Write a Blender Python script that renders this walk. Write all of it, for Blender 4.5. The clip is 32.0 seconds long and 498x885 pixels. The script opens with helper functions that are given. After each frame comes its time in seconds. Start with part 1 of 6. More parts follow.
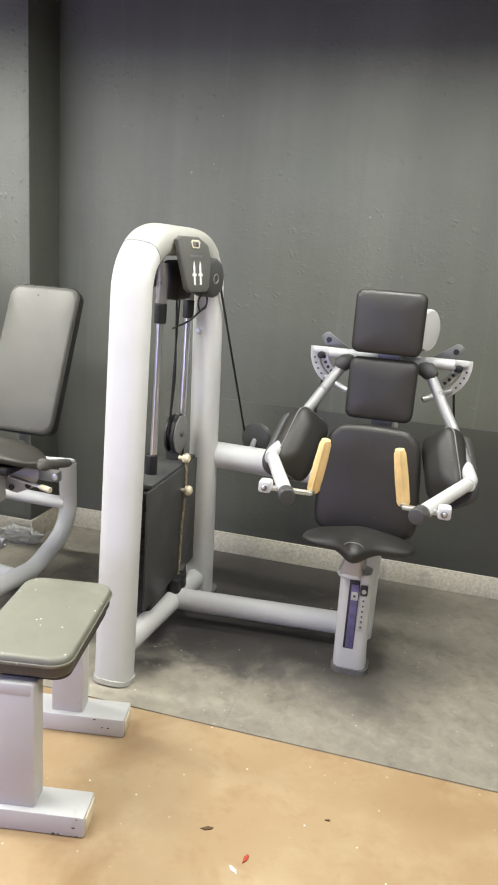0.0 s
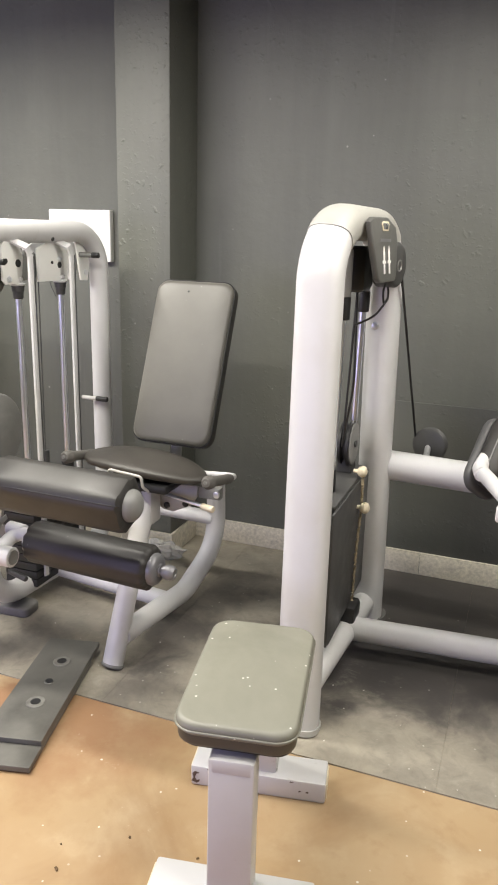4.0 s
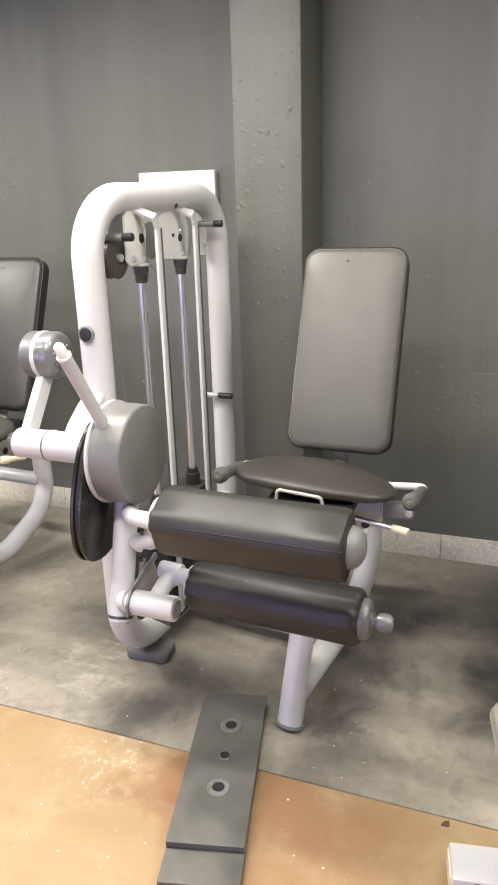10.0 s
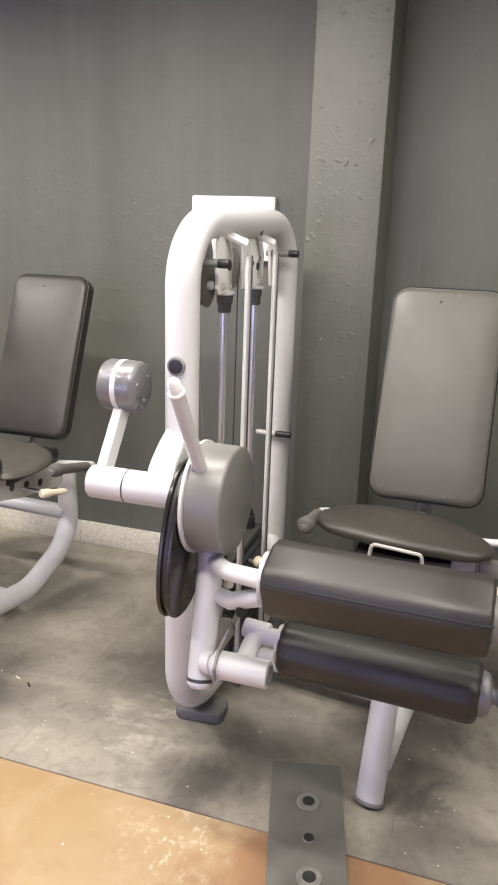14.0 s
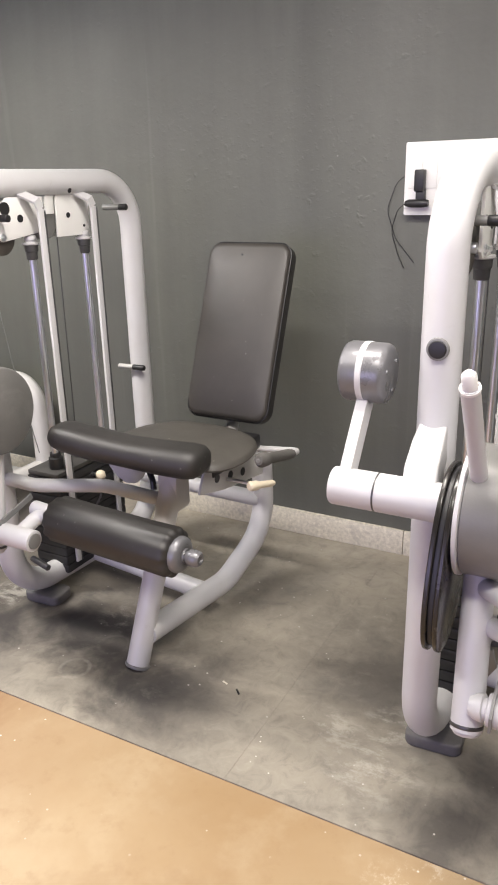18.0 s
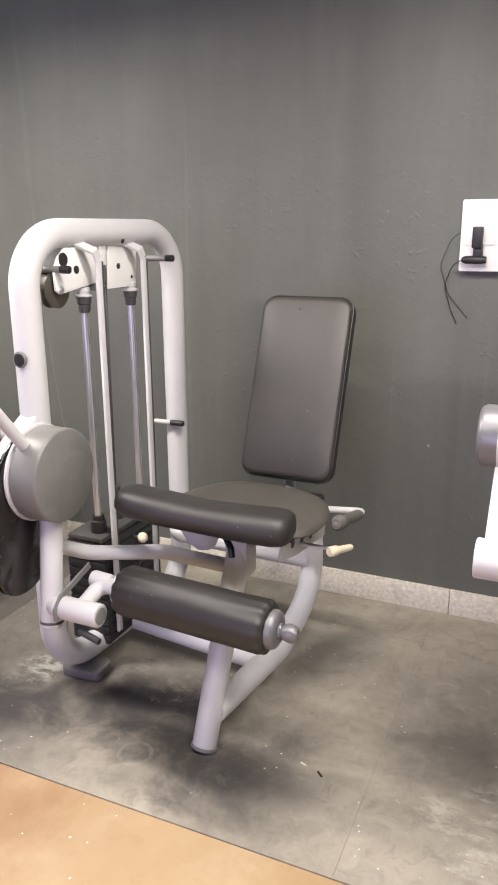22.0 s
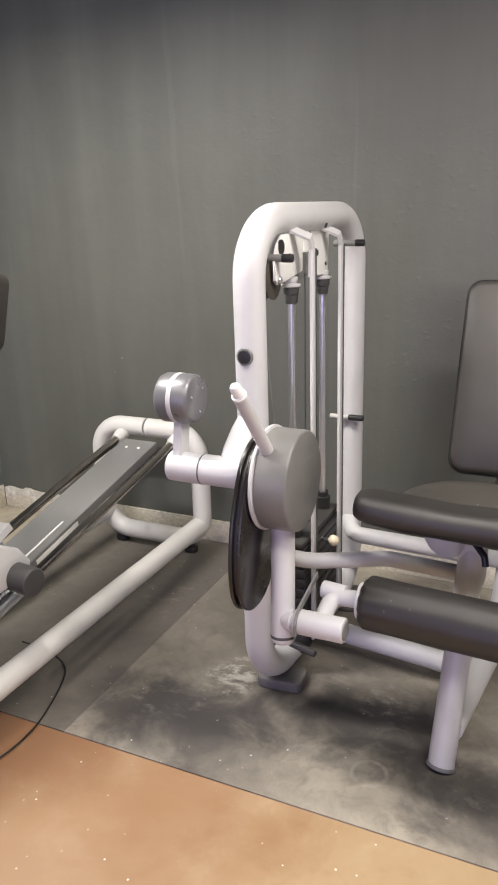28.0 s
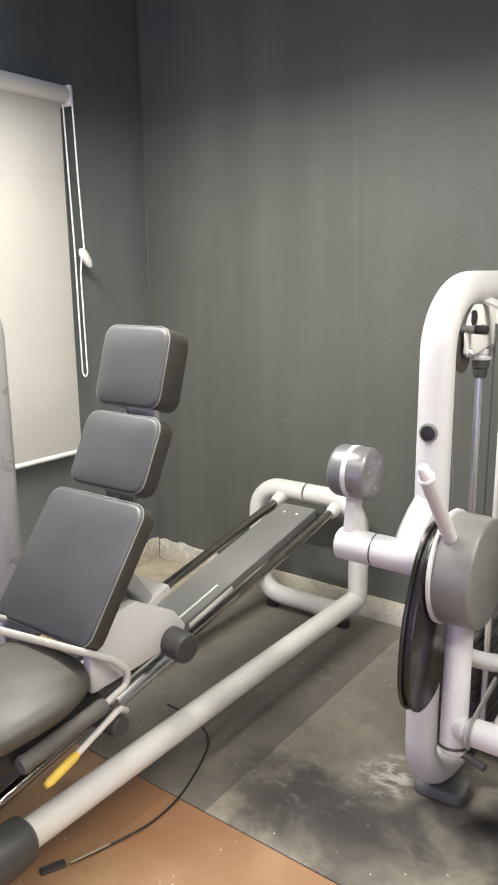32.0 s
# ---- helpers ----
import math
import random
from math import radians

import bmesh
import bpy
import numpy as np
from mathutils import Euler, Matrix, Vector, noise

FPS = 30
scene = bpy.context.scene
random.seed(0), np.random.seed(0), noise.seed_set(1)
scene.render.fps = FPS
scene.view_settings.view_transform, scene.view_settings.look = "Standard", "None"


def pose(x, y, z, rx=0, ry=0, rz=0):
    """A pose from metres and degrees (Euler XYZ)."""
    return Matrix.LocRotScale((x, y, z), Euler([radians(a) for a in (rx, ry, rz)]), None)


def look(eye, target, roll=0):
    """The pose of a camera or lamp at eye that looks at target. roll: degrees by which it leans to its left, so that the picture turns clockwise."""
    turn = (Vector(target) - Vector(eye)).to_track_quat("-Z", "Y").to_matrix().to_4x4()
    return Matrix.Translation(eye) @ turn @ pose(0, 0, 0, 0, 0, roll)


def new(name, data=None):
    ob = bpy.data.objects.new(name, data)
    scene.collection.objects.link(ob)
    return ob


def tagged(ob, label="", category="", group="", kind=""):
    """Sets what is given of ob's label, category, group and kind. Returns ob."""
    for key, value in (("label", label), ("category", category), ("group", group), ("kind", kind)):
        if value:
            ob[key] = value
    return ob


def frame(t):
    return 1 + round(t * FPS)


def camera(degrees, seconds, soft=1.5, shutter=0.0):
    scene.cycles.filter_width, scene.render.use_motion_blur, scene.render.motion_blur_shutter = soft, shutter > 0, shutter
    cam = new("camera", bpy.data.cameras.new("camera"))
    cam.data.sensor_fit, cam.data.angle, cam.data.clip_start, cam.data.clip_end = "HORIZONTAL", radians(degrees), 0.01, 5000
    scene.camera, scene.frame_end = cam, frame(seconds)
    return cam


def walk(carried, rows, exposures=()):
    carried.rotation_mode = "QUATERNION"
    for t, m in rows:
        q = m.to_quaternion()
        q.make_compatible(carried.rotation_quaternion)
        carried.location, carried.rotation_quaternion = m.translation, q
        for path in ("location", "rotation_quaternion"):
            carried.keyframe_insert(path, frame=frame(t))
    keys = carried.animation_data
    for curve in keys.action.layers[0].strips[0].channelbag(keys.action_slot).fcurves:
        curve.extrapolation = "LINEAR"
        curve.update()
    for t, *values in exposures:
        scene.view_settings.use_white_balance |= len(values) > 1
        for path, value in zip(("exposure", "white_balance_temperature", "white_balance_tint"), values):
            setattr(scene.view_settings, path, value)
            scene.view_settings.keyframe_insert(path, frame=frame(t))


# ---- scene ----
PATH = [
    (0, (0.317, 0.282, 1.489), (-0.161, 2.158, 0.987), 4.1),
    (0.5, (0.27, 0.302, 1.494), (-0.269, 2.154, 0.966), 3.6),
    (1, (0.218, 0.327, 1.503), (-0.354, 2.17, 0.977), 2.6),
    (1.5, (0.161, 0.365, 1.498), (-0.416, 2.214, 0.997), 1.4),
    (2, (0.112, 0.404, 1.496), (-0.472, 2.253, 1.003), 0.1),
    (2.5, (0.057, 0.441, 1.484), (-0.579, 2.277, 1.01), -0.9),
    (3, (-0.015, 0.47, 1.482), (-0.667, 2.288, 0.961), 0.2),
    (3.5, (-0.072, 0.491, 1.476), (-0.726, 2.301, 0.932), 1.1),
    (4, (-0.138, 0.504, 1.469), (-0.802, 2.309, 0.922), 1.6),
    (4.5, (-0.205, 0.52, 1.47), (-0.869, 2.322, 0.909), 1.6),
    (6.5, (-0.473, 0.565, 1.45), (-0.934, 2.43, 0.895), -0.1),
    (7, (-0.516, 0.595, 1.45), (-0.976, 2.455, 0.879), 0.2),
    (7.5, (-0.576, 0.626, 1.444), (-1.061, 2.472, 0.847), -0.3),
    (8, (-0.624, 0.667, 1.443), (-1.18, 2.496, 0.853), -2.0),
    (8.5, (-0.668, 0.714, 1.441), (-1.273, 2.521, 0.836), -3.6),
    (9, (-0.711, 0.749, 1.442), (-1.362, 2.544, 0.847), -3.7),
    (9.5, (-0.756, 0.777, 1.445), (-1.424, 2.557, 0.825), -2.9),
    (10, (-0.795, 0.803, 1.441), (-1.485, 2.572, 0.813), -1.8),
    (10.5, (-0.842, 0.814, 1.439), (-1.557, 2.577, 0.822), -0.7),
    (11, (-0.892, 0.825, 1.441), (-1.613, 2.597, 0.857), 0.2),
    (11.5, (-0.944, 0.832, 1.445), (-1.606, 2.636, 0.889), 1.1),
    (12, (-1.005, 0.837, 1.453), (-1.599, 2.664, 0.894), 1.8),
    (12.5, (-1.057, 0.836, 1.454), (-1.611, 2.679, 0.907), 1.5),
    (13, (-1.108, 0.834, 1.451), (-1.652, 2.679, 0.901), 1.1),
    (13.5, (-1.148, 0.837, 1.453), (-1.704, 2.675, 0.897), 1.3),
    (14, (-1.194, 0.84, 1.442), (-1.774, 2.67, 0.881), 1.9),
    (14.5, (-1.236, 0.852, 1.441), (-1.851, 2.663, 0.857), 1.8),
    (15, (-1.282, 0.868, 1.437), (-1.961, 2.656, 0.85), 1.3),
    (15.5, (-1.331, 0.897, 1.429), (-2.064, 2.656, 0.823), 0.5),
    (17.5, (-1.5, 1.001, 1.437), (-2.389, 2.678, 0.806), -2.6),
    (18, (-1.545, 1.013, 1.434), (-2.451, 2.669, 0.771), -1.4),
    (18.5, (-1.589, 1.019, 1.423), (-2.532, 2.655, 0.766), -0.7),
    (19, (-1.636, 1.013, 1.427), (-2.59, 2.651, 0.79), 0.0),
    (19.5, (-1.681, 1.014, 1.427), (-2.651, 2.66, 0.833), 0.3),
    (20, (-1.739, 1.005, 1.438), (-2.694, 2.67, 0.873), 0.0),
    (20.5, (-1.801, 0.991, 1.45), (-2.684, 2.696, 0.89), -0.5),
    (21, (-1.853, 0.975, 1.451), (-2.689, 2.711, 0.914), -1.3),
    (21.5, (-1.906, 0.964, 1.448), (-2.665, 2.726, 0.883), -0.8),
    (22, (-1.955, 0.948, 1.457), (-2.729, 2.707, 0.904), -0.3),
    (22.5, (-1.999, 0.948, 1.452), (-2.775, 2.702, 0.886), -0.5),
    (23, (-2.048, 0.941, 1.458), (-2.823, 2.703, 0.914), 0.2),
    (23.5, (-2.099, 0.944, 1.455), (-2.898, 2.7, 0.927), -0.6),
    (24, (-2.147, 0.95, 1.464), (-2.931, 2.716, 0.949), -2.2),
    (24.5, (-2.192, 0.958, 1.46), (-3.013, 2.701, 0.924), -4.8),
    (25, (-2.263, 0.949, 1.47), (-3.13, 2.665, 0.919), -4.7),
    (25.5, (-2.303, 0.943, 1.445), (-3.236, 2.615, 0.868), -3.0),
    (27.5, (-2.514, 0.873, 1.462), (-3.339, 2.588, 0.847), -1.9),
    (28, (-2.556, 0.85, 1.471), (-3.372, 2.575, 0.875), -1.8),
    (28.5, (-2.601, 0.833, 1.477), (-3.43, 2.554, 0.886), -1.9),
    (29, (-2.632, 0.815, 1.478), (-3.45, 2.552, 0.918), -2.0),
    (29.5, (-2.651, 0.813, 1.482), (-3.511, 2.532, 0.93), -1.3),
    (30, (-2.672, 0.819, 1.484), (-3.564, 2.522, 0.934), -1.0),
    (30.5, (-2.683, 0.832, 1.488), (-3.655, 2.503, 0.975), -0.9),
    (31, (-2.685, 0.858, 1.49), (-3.751, 2.479, 1.004), -1.1),
    (31.5, (-2.679, 0.876, 1.486), (-3.785, 2.484, 1.051), -0.3),
    (32, (-2.676, 0.906, 1.486), (-3.844, 2.469, 1.048), -0.7),
]
cam = camera(37.4, 32.0, 2.0)
walk(cam, [(t, look(eye, target, roll)) for t, eye, target, roll in PATH],
     [(0, 0.37, 6200, 4), (1.5, 0.25, 6310, 5.5), (4, 0.19, 6500, 8), (9, 0.24, 6500, 10), (13, 0.18, 6490, 11), (14.5, 0.0, 6480, 12), (16, -0.14, 6470, 13), (18, -0.14, 6450, 13), (19.5, -0.02, 6450, 14), (25, -0.06, 6500, 15), (29, -0.31, 6500, 12), (30.5, -0.27, 6500, 10), (32, -0.14, 6500, 8)])

# ---- world and lamps ----
WALL_Y, LEFT_X, RIGHT_X, BACK_Y, CEIL_Z = 3.655, -5.35, 2.6, -2.6, 3.15
EDGE_Y = 2.28
scene.view_settings.exposure = 0.0
world = bpy.data.worlds.new("world")
scene.world = world
world.use_nodes = True
world.node_tree.nodes["Background"].inputs[0].default_value = (0.75, 0.82, 1.0, 1)
world.node_tree.nodes["Background"].inputs[1].default_value = 0.6


def lamp(name, x, y, z, w, d, watts, colour):
    data = bpy.data.lights.new(name, "AREA")
    data.shape, data.size, data.size_y, data.energy, data.color = "RECTANGLE", w, d, watts, colour
    ob = new(name, data)
    ob.matrix_world = pose(x, y, z)
    return ob


WARM = (1.0, 0.94, 0.85)
# hanging tube lamps: one row over the walkway, one over the machines
for lx, lz, watts in ((-3.2, 2.42, 21), (-1.4, 2.52, 43), (1.1, 2.52, 30)):
    lamp("ceiling_lamp_light", lx, 1.35, lz, 1.2, 0.14, watts, WARM)
for lx, ly, lz, watts in ((-4.42, 2.30, 2.26, 66), (-2.22, 2.32, 2.36, 42), (0.05, 2.55, 2.36, 27), (1.9, 2.45, 2.36, 14)):
    lamp("ceiling_lamp_light", lx, ly, lz, 1.1, 0.12, watts, WARM)
# cool lamp by the side window
lamp("cool_lamp_light", -4.95, 1.75, 3.02, 0.3, 0.3, 18, (0.72, 0.84, 1.0))
# added fill for unseen daylight behind the walker; daylight through the side window
front_fill = lamp("front_daylight_fill", -3.0, BACK_Y + 0.02, 1.15, 4.6, 1.8, 92, (0.62, 0.57, 1.0))
front_fill.matrix_world = pose(-3.0, BACK_Y + 0.02, 1.15, 90, 0, 0)
side = lamp("side_window_light", LEFT_X - 0.05, 2.235, 1.49, 2.6, 2.4, 12, (0.85, 0.92, 1.0))
side.matrix_world = pose(LEFT_X - 0.9, 2.235, 1.49, 0, -90, 0) @ pose(0, 0, 0, 0, 0, 90)


# ---- mesh helpers ----
def smooth_loop(pts, steps=4):
    """Closed Catmull-Rom curve through 2D points."""
    out = []
    for i in range(len(pts)):
        p0, p1, p2, p3 = (Vector(pts[(i + k - 1) % len(pts)]) for k in range(4))
        for s in range(steps):
            f = s / steps
            out.append(tuple(0.5 * ((2 * p1) + (p2 - p0) * f + (2 * p0 - 5 * p1 + 4 * p2 - p3) * f * f + (3 * p1 - p0 - 3 * p2 + p3) * f ** 3)))
    return out


def soft_line(pts, steps=6):
    """Open Catmull-Rom curve through 3D points."""
    p = [Vector(q) for q in pts]
    p = [p[0] * 2 - p[1]] + p + [p[-1] * 2 - p[-2]]
    out = []
    for i in range(1, len(p) - 2):
        a, b, c, d = p[i - 1:i + 3]
        for s in range(steps):
            f = s / steps
            out.append(0.5 * ((2 * b) + (c - a) * f + (2 * a - 5 * b + 4 * c - d) * f * f + (3 * b - a - 3 * c + d) * f ** 3))
    return out + [p[-2]]


def cushion(outline, top, bottom, m, power=3.0, lift=None, bm=None):
    """A stuffed seat with soft rims: top and bottom bulge from the outline; lift(x, y) bends it."""
    bm = bm or bmesh.new()
    loop = smooth_loop(outline)
    levels = [1.0, 0.985, 0.95, 0.88, 0.78, 0.62, 0.42, 0.2]

    def ring(k, up):
        z = (top if up else -bottom) * (1 - k ** power) ** (1 / power)
        return [bm.verts.new(m @ Vector((x * k, y * k, z + (lift(x * k, y * k) if lift else 0)))) for x, y in loop]
    rings = [ring(k, False) for k in reversed(levels[1:])] + [ring(k, True) for k in levels]
    n = len(loop)
    for a, b in zip(rings, rings[1:]):
        for j in range(n):
            bm.faces.new((a[j], a[(j + 1) % n], b[(j + 1) % n], b[j]))
    bm.faces.new(list(reversed(rings[0])))
    bm.faces.new(rings[-1])
    bmesh.ops.recalc_face_normals(bm, faces=bm.faces)
    return bm


def link(name, bm, mat, parent=None, label="", smooth=True):
    me = bpy.data.meshes.new(name)
    bm.normal_update()
    bm.to_mesh(me)
    bm.free()
    me.materials.append(mat)
    if smooth:
        me.shade_smooth()
        me.set_sharp_from_angle(angle=radians(38))
    ob = new(name, me)
    ob.parent = parent
    if label:
        ob["label"] = label
    return ob


def part(name, bm, mat, parent, label="", smooth=True):
    return link(name, bm, mat, parent, label, smooth)


def thing(name, m, label, category, group="", kind=""):
    ob = new(name)
    ob.matrix_basis = m
    ob.empty_display_size = 0.1
    return tagged(ob, label, category, group, kind)


def add_box(bm, lo, hi, bevel=0.0, seg=2, m=None):
    lo, hi = Vector(lo), Vector(hi)
    made = bmesh.ops.create_cube(bm, size=1.0)["verts"]
    for v in made:
        v.co = Vector([lo[i] + (v.co[i] + 0.5) * (hi[i] - lo[i]) for i in range(3)])
    if bevel:
        edges = list({e for v in made for e in v.link_edges})
        made = bmesh.ops.bevel(bm, geom=edges, offset=bevel, segments=seg, profile=0.5, affect="EDGES")["verts"]
        made = list({v for v in made})
    if m is not None:
        bmesh.ops.transform(bm, matrix=m, verts=made)
    return bm


def box(lo, hi, bevel=0.0, seg=2, m=None):
    return add_box(bmesh.new(), lo, hi, bevel, seg, m)


def fillet(pts, bend, steps=8):
    pts = [Vector(p) for p in pts]
    out = [pts[0]]
    for i in range(1, len(pts) - 1):
        a, b, c = pts[i - 1], pts[i], pts[i + 1]
        u, v = (a - b).normalized(), (c - b).normalized()
        ang = u.angle(v)
        if ang > 3.1 or bend <= 0:
            out.append(b)
            continue
        cut = min(bend / math.tan(ang / 2), (a - b).length * 0.49, (c - b).length * 0.49)
        r = cut * math.tan(ang / 2)
        mid = (u + v).normalized()
        centre = b + mid * (r / math.sin(ang / 2))
        p, q = b + u * cut - centre, b + v * cut - centre
        total = p.angle(q)
        axis = p.cross(q).normalized()
        for k in range(steps + 1):
            out.append(centre + Matrix.Rotation(total * k / steps, 3, axis) @ p)
    out.append(pts[-1])
    return out


def sweep(bm, pts, section, up=(0, 0, 1), scales=None):
    """Sweeps a closed 2D section along a polyline; the section's second axis stays near up."""
    rings = []
    n = len(pts)
    frame_x = None
    for i, p in enumerate(pts):
        t = (pts[min(i + 1, n - 1)] - pts[max(i - 1, 0)]).normalized()
        if frame_x is None:
            ref = Vector(up)
            if abs(ref.dot(t)) > 0.95:
                ref = Vector((1, 0, 0))
            frame_x = t.cross(ref).normalized()
        else:
            frame_x = (frame_x - t * frame_x.dot(t)).normalized()
        frame_y = frame_x.cross(t).normalized()
        k = scales[i] if scales else 1.0
        rings.append([bm.verts.new(p + frame_x * (sx * k) + frame_y * (sy * k)) for sx, sy in section])
    m = len(section)
    for a, b in zip(rings, rings[1:]):
        for j in range(m):
            bm.faces.new((a[j], a[(j + 1) % m], b[(j + 1) % m], b[j]))
    bm.faces.new(list(reversed(rings[0])))
    bm.faces.new(rings[-1])
    bmesh.ops.recalc_face_normals(bm, faces=bm.faces)
    return bm


def circle(r, n=18, ry=None):
    ry = r if ry is None else ry
    return [(r * math.cos(2 * math.pi * k / n), ry * math.sin(2 * math.pi * k / n)) for k in range(n)]


def round_rect(w, d, r, n=5):
    out = []
    for cx, cy, a0 in ((w / 2 - r, d / 2 - r, 0), (-w / 2 + r, d / 2 - r, 90), (-w / 2 + r, -d / 2 + r, 180), (w / 2 - r, -d / 2 + r, 270)):
        for k in range(n + 1):
            a = radians(a0 + 90 * k / n)
            out.append((cx + r * math.cos(a), cy + r * math.sin(a)))
    return out


def tube(pts, r, bend=0.0, n=18, bm=None, up=(0, 0, 1), ry=None, steps=8):
    return sweep(bm or bmesh.new(), fillet(pts, bend, steps), circle(r, n, ry), up)


def lathe(p0, p1, profile, n=24, bm=None):
    """Turned shape on the axis p0 to p1; profile is a list of (fraction along, radius)."""
    bm = bm or bmesh.new()
    p0, p1 = Vector(p0), Vector(p1)
    t = (p1 - p0).normalized()
    ref = Vector((0, 0, 1)) if abs(t.z) < 0.9 else Vector((1, 0, 0))
    ax = t.cross(ref).normalized()
    ay = ax.cross(t)
    rings = []
    for f, r in profile:
        c = p0.lerp(p1, f)
        rings.append([bm.verts.new(c + ax * (r * math.cos(2 * math.pi * k / n)) + ay * (r * math.sin(2 * math.pi * k / n))) for k in range(n)])
    for a, b in zip(rings, rings[1:]):
        for j in range(n):
            bm.faces.new((a[j], a[(j + 1) % n], b[(j + 1) % n], b[j]))
    bm.faces.new(list(reversed(rings[0])))
    bm.faces.new(rings[-1])
    bmesh.ops.recalc_face_normals(bm, faces=bm.faces)
    return bm


def rod(p0, p1, r, edge=0.0, n=20, bm=None):
    length = (Vector(p1) - Vector(p0)).length
    if edge <= 0:
        return lathe(p0, p1, [(0, r), (1, r)], n, bm)
    prof = [(edge * (1 - math.cos(radians(30 * k))) / length, r - edge * (1 - math.sin(radians(30 * k)))) for k in range(4)]
    return lathe(p0, p1, prof + [(1 - f, q) for f, q in reversed(prof)], n, bm)


def slab(outline, thick, edge, m=None, bm=None, crown=0.0, n=3):
    """A pad: a closed 2D outline with rounded rims; thick along local z from 0 up, the top bulging by crown."""
    bm = bm or bmesh.new()
    cx = sum(p[0] for p in outline) / len(outline)
    cy = sum(p[1] for p in outline) / len(outline)
    span = max(max(abs(p[0] - cx), abs(p[1] - cy)) for p in outline)
    made = []

    def ring(inset, z):
        k = 1 - inset / span
        vs = [bm.verts.new((cx + (x - cx) * k, cy + (y - cy) * k, z)) for x, y in outline]
        made.extend(vs)
        return vs
    rings = []
    for k in range(n + 1):
        a = radians(90 * k / n)
        rings.append(ring(edge * (1 - math.sin(a)), edge * (1 - math.cos(a))))
    for k in range(n + 1):
        a = radians(90 * k / n)
        rings.append(ring(edge * (1 - math.cos(a)), thick - edge * (1 - math.sin(a))))
    if crown:
        rings.append(ring(span * 0.35, thick + crown * 0.75))
        rings.append(ring(span * 0.7, thick + crown))
    c = len(outline)
    for a, b in zip(rings, rings[1:]):
        for j in range(c):
            bm.faces.new((a[j], a[(j + 1) % c], b[(j + 1) % c], b[j]))
    bm.faces.new(list(reversed(rings[0])))
    bm.faces.new(rings[-1])
    bmesh.ops.recalc_face_normals(bm, faces=bm.faces)
    if m is not None:
        bmesh.ops.transform(bm, matrix=m, verts=made)
    return bm


def axes(origin, x_to, z_to):
    """A pose at origin with local x along x_to and local z near z_to."""
    x = Vector(x_to).normalized()
    z = Vector(z_to)
    z = (z - x * z.dot(x)).normalized()
    y = z.cross(x)
    m = Matrix((x, y, z)).transposed().to_4x4()
    m.translation = origin
    return m
